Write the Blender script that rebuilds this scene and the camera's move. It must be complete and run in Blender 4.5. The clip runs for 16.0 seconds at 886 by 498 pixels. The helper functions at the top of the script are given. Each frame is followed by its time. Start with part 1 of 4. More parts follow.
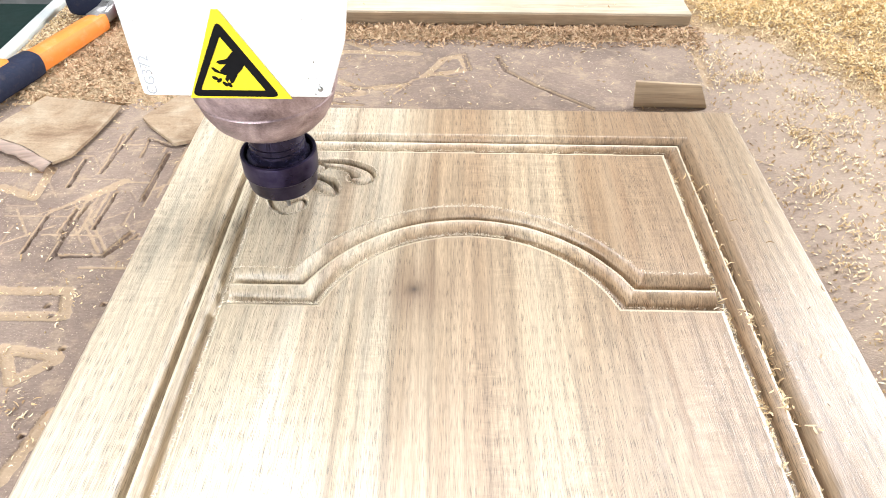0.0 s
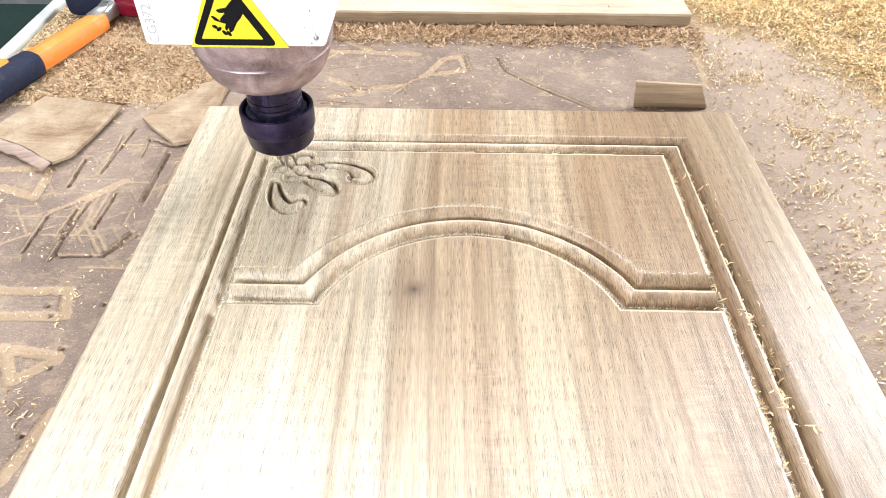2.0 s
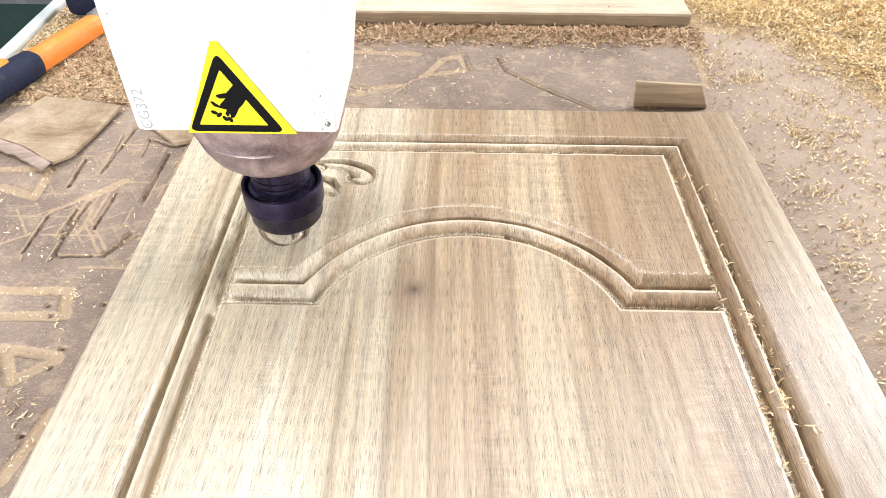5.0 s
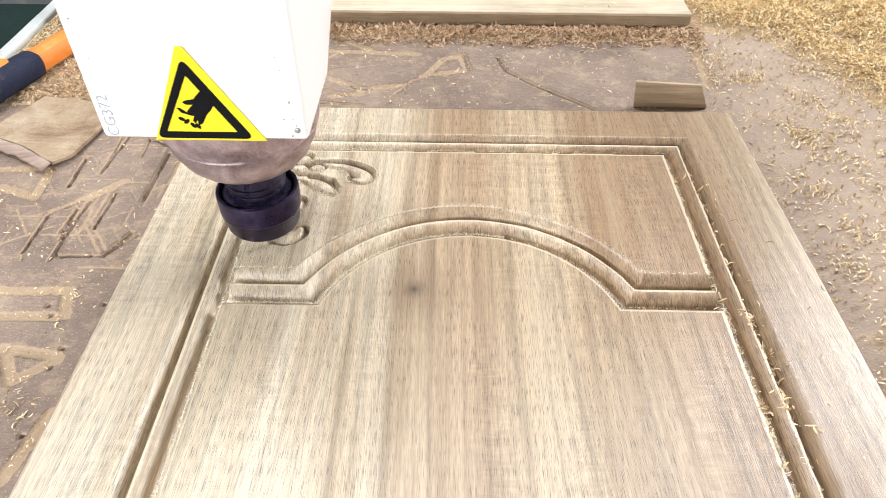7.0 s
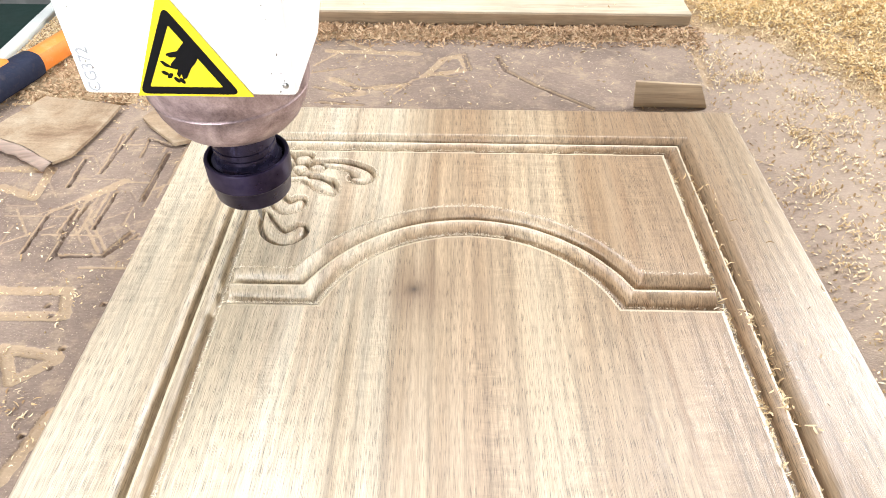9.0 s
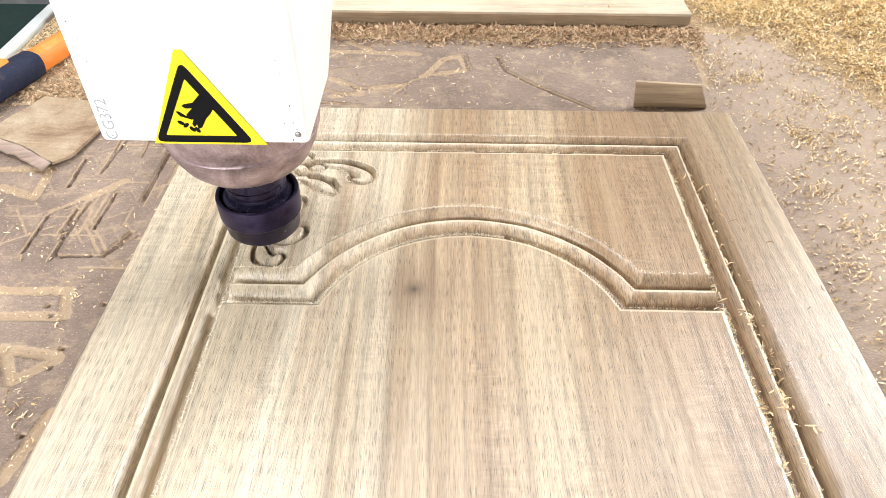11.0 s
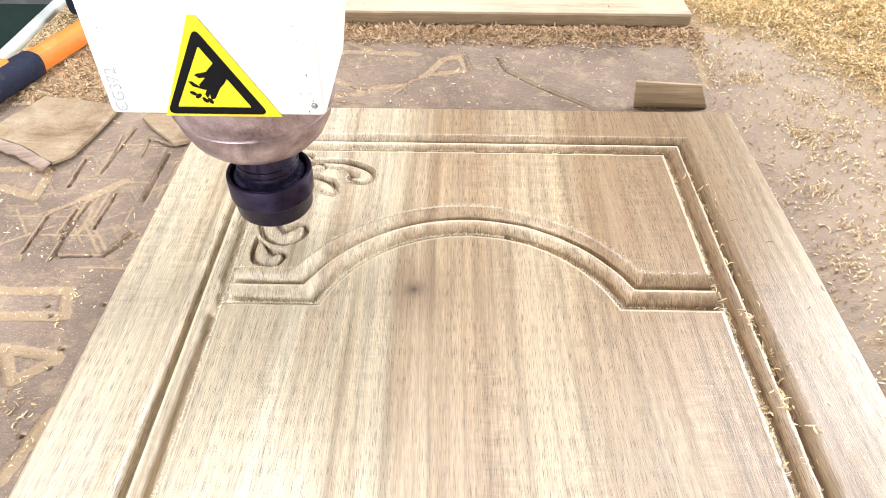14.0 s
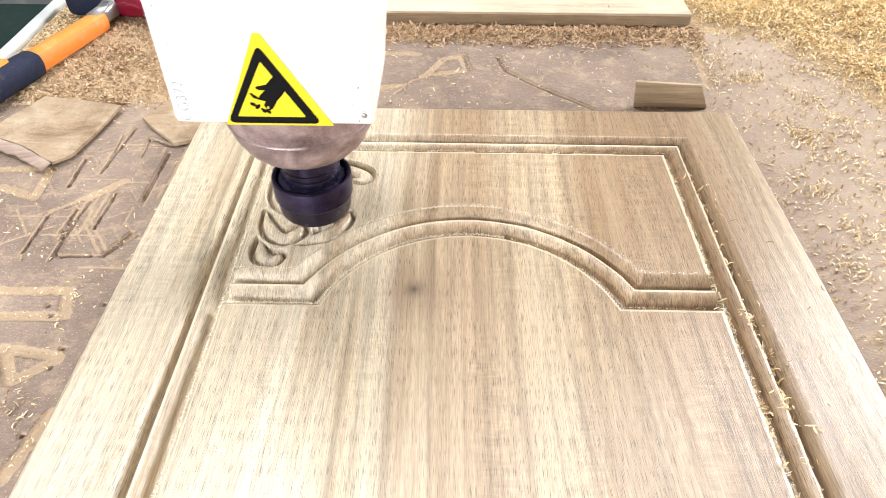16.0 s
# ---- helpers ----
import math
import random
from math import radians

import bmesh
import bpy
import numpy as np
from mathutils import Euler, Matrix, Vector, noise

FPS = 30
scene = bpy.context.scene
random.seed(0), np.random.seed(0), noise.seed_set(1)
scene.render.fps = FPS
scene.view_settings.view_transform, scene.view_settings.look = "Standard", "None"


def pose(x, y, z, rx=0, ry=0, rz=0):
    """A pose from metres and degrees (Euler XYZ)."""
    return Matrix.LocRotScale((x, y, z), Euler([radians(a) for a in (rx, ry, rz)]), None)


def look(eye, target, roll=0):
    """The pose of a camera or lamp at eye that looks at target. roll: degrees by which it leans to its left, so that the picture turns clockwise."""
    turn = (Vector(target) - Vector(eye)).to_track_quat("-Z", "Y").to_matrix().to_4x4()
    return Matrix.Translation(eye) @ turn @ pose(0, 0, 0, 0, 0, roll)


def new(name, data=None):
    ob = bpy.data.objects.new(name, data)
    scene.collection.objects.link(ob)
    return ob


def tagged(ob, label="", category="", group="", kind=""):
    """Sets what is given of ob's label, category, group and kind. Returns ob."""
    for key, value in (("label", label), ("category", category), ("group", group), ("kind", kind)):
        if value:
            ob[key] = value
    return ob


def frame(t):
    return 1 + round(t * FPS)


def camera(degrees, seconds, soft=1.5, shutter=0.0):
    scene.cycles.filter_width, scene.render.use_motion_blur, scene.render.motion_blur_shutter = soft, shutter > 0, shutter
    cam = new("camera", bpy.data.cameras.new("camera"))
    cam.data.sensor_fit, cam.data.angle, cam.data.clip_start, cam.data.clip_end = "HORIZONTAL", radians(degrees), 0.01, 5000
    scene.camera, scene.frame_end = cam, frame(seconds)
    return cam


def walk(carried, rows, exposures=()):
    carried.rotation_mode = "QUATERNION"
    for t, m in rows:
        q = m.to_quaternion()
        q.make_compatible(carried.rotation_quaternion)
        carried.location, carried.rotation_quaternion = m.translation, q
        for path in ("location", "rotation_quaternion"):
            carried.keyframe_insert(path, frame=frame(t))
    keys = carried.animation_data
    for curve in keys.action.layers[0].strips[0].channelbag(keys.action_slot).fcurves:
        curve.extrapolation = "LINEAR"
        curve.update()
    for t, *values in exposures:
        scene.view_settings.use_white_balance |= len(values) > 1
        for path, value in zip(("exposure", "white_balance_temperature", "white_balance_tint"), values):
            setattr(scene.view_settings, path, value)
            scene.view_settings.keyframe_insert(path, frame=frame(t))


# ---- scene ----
cam = camera(66.32, 16.0, soft=0.6, shutter=0.4)
EYE = (-0.01341, -0.45608, 0.29472)
VIEW = look(EYE, (-0.02177, 0.27783, -0.38447), 0.41)
# the clip's camera darkens its picture a little while the white cover fills more of it, and its white balance drifts
EXPOSURES = [(0, 0.17, 6200, 10), (3, 0.17, 6200, 10), (4, 0.09, 6280, 10), (6.5, -0.02, 6300, 10), (7, -0.1, 6312, 10), (7.5, 0.02, 6325, 10), (8.5, 0.14, 6350, 10), (9, 0.08, 6320, 10), (11.3, -0.01, 6450, 10), (12, -0.03, 6500, 10), (12.5, 0.01, 6500, 10), (13.5, 0.11, 6500, 10), (14, 0.07, 6400, 10), (14.5, -0.05, 6300, 10), (15, -0.03, 6350, 10), (15.5, 0.11, 6390, 10), (16, 0.09, 6430, 10)]
walk(cam, [(0, VIEW), (16, VIEW)], exposures=EXPOSURES)

# ---- light: a bright workshop, daylight from an open side, a white ceiling lamp, two added fills ----
world = bpy.data.worlds.new("workshop_daylight")
scene.world = world
world.use_nodes = True
wn = world.node_tree.nodes
sky = wn.new("ShaderNodeTexSky")
sky.sky_type = "NISHITA"
sky.sun_disc = False
sky.sun_elevation, sky.sun_rotation = radians(50), radians(75)
world.node_tree.links.new(sky.outputs[0], wn["Background"].inputs[0])
wn["Background"].inputs[1].default_value = 0.12


def area_lamp(name, eye, target, sx, sy, watts, colour):
    data = bpy.data.lights.new(name, "AREA")
    data.shape, data.size, data.size_y = "RECTANGLE", sx, sy
    data.energy, data.color = watts, colour
    ob = new(name, data)
    ob.matrix_world = look(eye, target)
    return ob


area_lamp("doorway_daylight", (2.35, 1.2, 1.2), (0, 0.0, 0.0), 1.0, 0.9, 110, (1.0, 1.0, 0.99))
# unseen front fill, added to whiten the spindle cover's face
area_lamp("front_fill_light", (-0.55, -2.5, 0.62), (-0.15, -0.1, 0.1), 1.4, 0.8, 24, (0.98, 0.99, 1.0))
area_lamp("ceiling_lamp_light", (-0.32, 0.62, 2.3), (-0.25, 0.1, 0), 1.9, 0.6, 94, (0.98, 1.0, 1.03))
# unseen lamp behind the eye, added to brighten the panel's near left
area_lamp("near_fill_light", (-0.40, -0.74, 0.36), (-0.10, -0.30, 0.02), 0.5, 0.16, 6.2, (0.97, 1.0, 1.03))


# ---- materials ----
class Mat:
    """A node material with short ways to add nodes."""

    def __init__(self, name, rough=0.6, metal=0.0, spec=0.5):
        self.mat = bpy.data.materials.new(name)
        self.mat.use_nodes = True
        self.nodes, self.links = self.mat.node_tree.nodes, self.mat.node_tree.links
        self.bsdf = self.nodes["Principled BSDF"]
        self.bsdf.inputs["Roughness"].default_value = rough
        self.bsdf.inputs["Metallic"].default_value = metal
        self.bsdf.inputs["Specular IOR Level"].default_value = spec
        self.tc = self.nodes.new("ShaderNodeTexCoord").outputs["Object"]

    def link(self, a, b):
        self.links.new(a, b)

    def put(self, name, value):
        sock = self.bsdf.inputs[name]
        if hasattr(value, "links"):
            self.link(value, sock)
        else:
            sock.default_value = value

    def scaled(self, sx, sy, sz, src=None):
        m = self.nodes.new("ShaderNodeMapping")
        m.inputs["Scale"].default_value = (sx, sy, sz)
        self.link(src or self.tc, m.inputs["Vector"])
        return m.outputs[0]

    def noise(self, vec, scale=1.0, detail=4.0, rough=0.55, distort=0.0):
        n = self.nodes.new("ShaderNodeTexNoise")
        n.inputs["Scale"].default_value, n.inputs["Detail"].default_value = scale, detail
        n.inputs["Roughness"].default_value, n.inputs["Distortion"].default_value = rough, distort
        self.link(vec, n.inputs["Vector"])
        return n.outputs["Fac"]

    def ramp(self, fac, *stops):
        r = self.nodes.new("ShaderNodeValToRGB")
        els = r.color_ramp.elements
        while len(els) < len(stops):
            els.new(0.5)
        for e, (p, c) in zip(els, stops):
            e.position = p
            e.color = (*c, 1) if isinstance(c, tuple) else (c, c, c, 1)
        self.link(fac, r.inputs[0])
        return r.outputs[0]

    def mix(self, fac, a, b, mode="MIX"):
        m = self.nodes.new("ShaderNodeMix")
        m.data_type, m.blend_type = "RGBA", mode
        for sock, v in ((m.inputs[0], fac), (m.inputs[6], a), (m.inputs[7], b)):
            if hasattr(v, "links"):
                self.link(v, sock)
            else:
                sock.default_value = v if not isinstance(v, tuple) else (*v, 1)
        return m.outputs[2]

    def math(self, op, a, b=0.0):
        m = self.nodes.new("ShaderNodeMath")
        m.operation = op
        for sock, v in zip(m.inputs, (a, b)):
            if hasattr(v, "links"):
                self.link(v, sock)
            else:
                sock.default_value = v
        return m.outputs[0]

    def bump(self, height, strength=0.3, dist=0.001):
        b = self.nodes.new("ShaderNodeBump")
        b.inputs["Strength"].default_value, b.inputs["Distance"].default_value = strength, dist
        self.link(height, b.inputs["Height"])
        self.link(b.outputs[0], self.bsdf.inputs["Normal"])

    def random_island(self):
        return self.nodes.new("ShaderNodeNewGeometry").outputs["Random Per Island"]

    def split(self, src=None):
        s = self.nodes.new("ShaderNodeSeparateXYZ")
        self.link(src or self.tc, s.inputs[0])
        return s.outputs


# the carved panel's plan: its raised field, the mouldings' widths and the arch
TOP = 0.02
FIELD_X, FIELD_Y, SIDE_W, BAR_W = 0.137, -0.058, 0.0225, 0.0275
ARCH_X, ARCH_Y, ARCH_R, SHOULDER_Y = -0.0015, -0.2345, 0.0881, -0.205


def panel_wood():
    """Pale straight-grained hardwood glued up from staves, some light painted in; the grain runs along y."""
    m = Mat("pale_hardwood", rough=0.45, spec=0.6)
    warp = m.nodes.new("ShaderNodeVectorMath")
    warp.operation = "MULTIPLY_ADD"
    wob = m.nodes.new("ShaderNodeTexNoise")
    wob.inputs["Scale"].default_value, wob.inputs["Detail"].default_value = 7, 2
    m.link(m.scaled(1, 0.35, 1), wob.inputs["Vector"])
    m.link(wob.outputs["Color"], warp.inputs[0])
    warp.inputs[1].default_value = (0.02, 0.0, 0.0)
    m.link(m.tc, warp.inputs[2])
    v = warp.outputs[0]
    # staves' own tones, with the light's left-to-right fall painted into the colour
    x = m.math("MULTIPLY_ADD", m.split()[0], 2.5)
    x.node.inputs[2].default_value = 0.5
    stave_and_light = m.ramp(x, (0.0, (0.49, 0.42, 0.33)), (0.16, (0.48, 0.405, 0.31)), (0.25, (0.55, 0.47, 0.375)), (0.36, (0.565, 0.485, 0.385)), (0.45, (0.40, 0.298, 0.205)),
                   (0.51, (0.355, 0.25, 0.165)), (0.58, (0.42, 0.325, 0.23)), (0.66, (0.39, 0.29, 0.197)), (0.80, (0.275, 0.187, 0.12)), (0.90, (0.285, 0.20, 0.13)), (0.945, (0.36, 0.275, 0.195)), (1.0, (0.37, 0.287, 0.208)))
    band = m.noise(m.scaled(26, 1.6, 4, v), 1, 4, 0.65)
    col = m.mix(1.0, stave_and_light, m.ramp(band, (0.28, (0.68, 0.58, 0.46)), (0.44, (0.92, 0.88, 0.82)), (0.58, (1.08, 1.08, 1.05)), (0.75, (1.24, 1.27, 1.28))), "MULTIPLY")
    stripe = m.noise(m.scaled(210, 4.0, 210, v), 1, 4, 0.7)
    col = m.mix(0.85, col, m.ramp(stripe, (0.3, 0.58), (0.5, 0.98), (0.7, 1.26)), "MULTIPLY")
    fine = m.noise(m.scaled(3400, 120, 500, v), 1, 2, 0.5)
    hair = m.noise(m.scaled(1700, 60, 300, v), 1, 3, 0.65)
    pores = m.ramp(fine, (0.33, 0.38), (0.44, 0.97), (0.65, 1.12))
    patch = m.ramp(m.noise(m.scaled(35, 9, 5, v), 1, 3), (0.36, 0.4), (0.52, 1.0))
    col = m.mix(patch, col, m.mix(1.0, col, pores, "MULTIPLY"))
    col = m.mix(0.55, col, m.ramp(hair, (0.30, 0.56), (0.5, 1.0), (0.7, 1.26)), "MULTIPLY")
    streak = m.noise(m.scaled(75, 2.2, 60, v), 1, 3, 0.6)
    col = m.mix(m.ramp(streak, (0.55, 0.0), (0.70, 0.45)), col, m.mix(1.0, col, (0.66, 0.52, 0.42), "MULTIPLY"))
    # flame figure across the grain, in patches
    fig = m.noise(m.scaled(70, 330, 20, v), 1, 3, 0.6, 0.8)
    figs = m.ramp(m.noise(m.scaled(24, 7, 5), 1, 2), (0.46, 0.0), (0.62, 0.45))
    col = m.mix(figs, col, m.mix(1.0, col, m.ramp(fig, (0.38, 0.72), (0.62, 1.22)), "MULTIPLY"))
    # a small knot with its dark halo
    kn = m.nodes.new("ShaderNodeVectorMath")
    kn.operation = "DISTANCE"
    m.link(m.scaled(0.8, 0.75, 0), kn.inputs[0])
    kn.inputs[1].default_value = (-0.0259, -0.1445, 0)
    halo = m.math("ADD", kn.outputs["Value"], m.math("MULTIPLY", stripe, 0.024))
    col = m.mix(m.ramp(halo, (0.010, 0.75), (0.017, 0.45), (0.036, 0.0)), col, (0.20, 0.125, 0.08))
    col = m.mix(m.ramp(m.math("ADD", kn.outputs["Value"], m.math("MULTIPLY", stripe, 0.0025)), (0.0035, 1.0), (0.0041, 0.0)), col, (0.03, 0.02, 0.016))
    # bright edge highlight painted along the moulding's arrises and crest, slightly ragged
    px, py, _ = m.split()
    far = m.math("SUBTRACT", m.math("ABSOLUTE", px), FIELD_X)
    us = m.math("MAXIMUM", far, m.math("SUBTRACT", py, FIELD_Y))
    arch = m.nodes.new("ShaderNodeVectorMath")
    arch.operation = "DISTANCE"
    m.link(m.scaled(1, 1, 0), arch.inputs[0])
    arch.inputs[1].default_value = (ARCH_X, ARCH_Y, 0)
    ub = m.math("MINIMUM", m.math("SUBTRACT", py, SHOULDER_Y), m.math("SUBTRACT", arch.outputs["Value"], ARCH_R))
    rag = m.math("MULTIPLY", m.math("SUBTRACT", m.noise(m.tc, 900, 3), 0.5), 0.0014)

    def strip(u, lo, hi):
        v = m.math("ADD", u, rag)
        return m.math("MULTIPLY", m.math("GREATER_THAN", v, lo), m.math("LESS_THAN", v, hi))

    on_bar = m.math("LESS_THAN", far, 0.0035)
    clear = m.math("SUBTRACT", 1.0, m.math("MULTIPLY", on_bar, strip(ub, 0.0, BAR_W)))
    # cut masks the painted highlights: field edge and crest
    cut = m.math("MAXIMUM", m.math("MULTIPLY", clear, m.math("MAXIMUM", strip(us, -0.0019, 0.0006), strip(us, SIDE_W * 0.525, SIDE_W * 0.60))),
                 m.math("MULTIPLY", on_bar, m.math("MAXIMUM", strip(ub, -0.0019, 0.0006), strip(ub, BAR_W * 0.53, BAR_W * 0.60))))
    col = m.mix(m.math("MULTIPLY", cut, 0.55), col, (0.74, 0.65, 0.49))
    m.put("Base Color", m.mix(1.0, col, (1.02, 1.0, 0.95), "MULTIPLY"))
    m.put("Roughness", m.ramp(hair, (0.3, 0.44), (0.7, 0.27)))
    m.bump(m.math("ADD", m.math("MULTIPLY", fine, 0.8), hair), 0.35, 0.0005)
    return m.mat


def plain_wood(name, dark, light, along="y", scale=1.0, rough=0.7):
    m = Mat(name, rough=rough, spec=0.25)
    s = {"y": (90, 4, 40), "x": (4, 90, 60)}[along]
    grain = m.noise(m.scaled(*(a * scale for a in s)), 1, 4, 0.65, 0.4)
    fine = m.noise(m.scaled(*(a * 6 * scale for a in s)), 1, 2)
    col = m.ramp(grain, (0.3, dark), (0.7, light))
    col = m.mix(0.5, col, m.ramp(fine, (0.3, 0.7), (0.6, 1.1)), "MULTIPLY")
    stain = m.noise(m.tc, 30, 3)
    col = m.mix(0.5, col, m.ramp(stain, (0.35, 0.72), (0.6, 1.08)), "MULTIPLY")
    m.put("Base Color", col)
    m.bump(m.math("ADD", grain, m.math("MULTIPLY", fine, 0.5)), 0.4, 0.0008)
    return m.mat


def offcut_wood():
    """Thin dusty offcut: mottled, with faint wavy grain."""
    m = Mat("mottled_thin_offcut", rough=0.8, spec=0.2)
    blot = m.noise(m.tc, 26, 5, 0.62, 0.8)
    col = m.ramp(blot, (0.3, (0.22, 0.14, 0.085)), (0.48, (0.35, 0.25, 0.16)), (0.68, (0.46, 0.36, 0.25)))
    wave = m.noise(m.scaled(18, 130, 40), 1, 4, 0.65, 1.5)
    col = m.mix(0.5, col, m.ramp(wave, (0.32, 0.72), (0.6, 1.12)), "MULTIPLY")
    fine = m.noise(m.tc, 700, 3, 0.7)
    col = m.mix(0.5, col, m.ramp(fine, (0.32, 0.68), (0.62, 1.14)), "MULTIPLY")
    m.put("Base Color", col)
    m.bump(m.math("ADD", fine, wave), 0.5, 0.0007)
    return m.mat


def spoilboard():
    """Grey-brown dusty board surface; where it is cut the raw tan fibre shows."""
    m = Mat("dusty_spoilboard", rough=0.85, spec=0.2)
    big = m.noise(m.tc, 9, 5, 0.6)
    col = m.ramp(big, (0.3, (0.155, 0.112, 0.088)), (0.5, (0.235, 0.172, 0.135)), (0.7, (0.315, 0.237, 0.182)))
    fibre = m.noise(m.scaled(260, 620, 400), 1, 3, 0.7)
    col = m.mix(0.6, col, m.ramp(fibre, (0.3, 0.7), (0.65, 1.2)), "MULTIPLY")
    dust = m.noise(m.tc, 55, 6, 0.7)
    col = m.mix(m.ramp(dust, (0.5, 0.0), (0.72, 0.55)), col, (0.52, 0.39, 0.25))
    settled = m.ramp(m.math("ADD", m.split()[0], m.math("MULTIPLY", m.noise(m.tc, 14, 4), 0.12)), (0.20, 0.0), (0.34, 0.62))
    col = m.mix(settled, col, m.mix(fibre, (0.36, 0.27, 0.20), (0.50, 0.39, 0.29)))
    speck = m.noise(m.tc, 900, 2, 0.5)
    col = m.mix(m.ramp(speck, (0.62, 0.0), (0.70, 0.7)), col, (0.58, 0.46, 0.33))
    z = m.split()[2]
    cut = m.ramp(m.math("MULTIPLY", z, -300.0), (0.1, 0.0), (0.26, 0.6), (0.5, 0.6), (0.62, 0.0))
    col = m.mix(cut, col, m.mix(fibre, (0.40, 0.28, 0.17), (0.54, 0.40, 0.25)))
    m.put("Base Color", col)
    m.bump(m.math("ADD", fibre, m.math("MULTIPLY", dust, 1.5)), 0.5, 0.0008)
    return m.mat


def chip_mat(name, dark, mid, light):
    m = Mat(name, rough=0.75, spec=0.2)
    col = m.ramp(m.random_island(), (0.0, dark), (0.45, mid), (1.0, light))
    col = m.mix(0.4, col, m.ramp(m.noise(m.scaled(700, 700, 700), 1, 2), (0.3, 0.7), (0.7, 1.15)), "MULTIPLY")
    m.put("Base Color", col)
    return m.mat


def paint(name, colour, rough=0.4, worn=(0.5, 0.45, 0.4), amount=0.25, metal=0.0, scale=60, grain=0.3):
    m = Mat(name, rough=rough, metal=metal)
    n = m.noise(m.tc, scale, 5, 0.65)
    f = m.noise(m.tc, scale * 14, 3, 0.6)
    col = m.mix(m.ramp(n, (0.52, 0.0), (0.75, amount)), colour, worn)
    col = m.mix(grain, col, m.ramp(f, (0.3, 0.8), (0.7, 1.1)), "MULTIPLY")
    m.put("Base Color", col)
    m.put("Roughness", m.ramp(n, (0.3, rough * 0.8), (0.7, min(1.0, rough * 1.35))))
    m.bump(f, 0.12, 0.0003)
    return m.mat


def brushed(name, colour, rough=0.35, dusty=(0.45, 0.36, 0.30), dust=0.5):
    m = Mat(name, rough=rough, metal=0.9)
    ring = m.noise(m.scaled(30, 30, 900), 1, 3)
    d = m.noise(m.tc, 45, 5, 0.65)
    dm = m.ramp(d, (0.42, 0.0), (0.72, dust))
    streak = m.noise(m.scaled(120, 120, 14), 1, 4, 0.7, 0.6)
    tone = m.mix(m.ramp(streak, (0.35, 0.0), (0.65, 1.0)), tuple(c * 0.62 for c in colour), tuple(min(1, c * 1.3) for c in colour))
    m.put("Base Color", m.mix(dm, m.mix(ring, tone, tuple(min(1, c * 1.2) for c in colour)), dusty))
    m.put("Metallic", m.ramp(d, (0.42, 0.9), (0.72, 0.35)))
    m.put("Roughness", m.ramp(d, (0.35, rough), (0.7, rough + 0.3)))
    m.bump(ring, 0.15, 0.0003)
    return m.mat


def stained_steel():
    """Turned steel under a mottled film of brown-violet dust and finger marks."""
    m = Mat("stained_turned_steel", rough=0.4, metal=0.6)
    blot = m.noise(m.tc, 55, 5, 0.7, 0.6)
    big = m.noise(m.scaled(18, 18, 30), 1, 3, 0.6, 0.8)
    col = m.ramp(blot, (0.30, (0.20, 0.15, 0.155)), (0.48, (0.37, 0.29, 0.29)), (0.62, (0.50, 0.40, 0.395)), (0.74, (0.62, 0.53, 0.52)))
    col = m.mix(0.8, col, m.ramp(big, (0.35, (0.62, 0.58, 0.60)), (0.62, (1.15, 1.08, 1.06))), "MULTIPLY")
    speck = m.noise(m.tc, 1100, 2, 0.6)
    col = m.mix(0.5, col, m.ramp(speck, (0.32, 0.7), (0.65, 1.15)), "MULTIPLY")
    m.put("Base Color", col)
    m.put("Metallic", m.ramp(blot, (0.35, 0.75), (0.7, 0.35)))
    m.put("Roughness", m.ramp(big, (0.35, 0.36), (0.65, 0.58)))
    m.bump(speck, 0.15, 0.0003)
    return m.mat


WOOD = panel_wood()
BOARD = plain_wood("sawn_pale_board", (0.50, 0.40, 0.28), (0.66, 0.55, 0.41), "x")
SCRAP = offcut_wood()
BLOCK = plain_wood("brown_softwood_block", (0.30, 0.21, 0.13), (0.46, 0.345, 0.22), "x", 1.6)
TORN = plain_wood("torn_pinkish_wood", (0.52, 0.38, 0.30), (0.72, 0.58, 0.48), "x")
SPOIL = spoilboard()
CHIP = chip_mat("pale_shavings", (0.30, 0.18, 0.085), (0.66, 0.48, 0.26), (0.84, 0.70, 0.48))
DUSTCHIP = chip_mat("brown_shavings", (0.27, 0.16, 0.082), (0.47, 0.30, 0.17), (0.68, 0.49, 0.31))
GOLDCHIP = chip_mat("golden_shavings", (0.50, 0.30, 0.11), (0.80, 0.58, 0.28), (0.92, 0.78, 0.50))
FIBRE = chip_mat("torn_fibre", (0.66, 0.55, 0.39), (0.80, 0.70, 0.54), (0.88, 0.80, 0.66))
WHITE = paint("white_enamel", (0.94, 0.94, 0.93), 0.35, (0.86, 0.85, 0.82), 0.25, scale=35, grain=0.06)
STEEL = stained_steel()
BLACK = brushed("black_oxide_steel", (0.026, 0.020, 0.050), 0.24, (0.062, 0.044, 0.075), 0.5)
GLOSSBLACK = brushed("polished_black_steel", (0.030, 0.026, 0.055), 0.12, (0.04, 0.032, 0.06), 0.3)
CUTTER = brushed("carbide_cutter", (0.35, 0.34, 0.33), 0.25, dust=0.2)
YELLOW = paint("yellow_vinyl", (0.86, 0.66, 0.01), 0.35, (0.75, 0.6, 0.1), 0.15)
INK = paint("black_print", (0.004, 0.004, 0.005), 0.6, (0.012, 0.011, 0.01), 0.2)
INK.node_tree.nodes["Principled BSDF"].inputs["Specular IOR Level"].default_value = 0.12
GREYINK = paint("faded_grey_print", (0.36, 0.37, 0.38), 0.5)
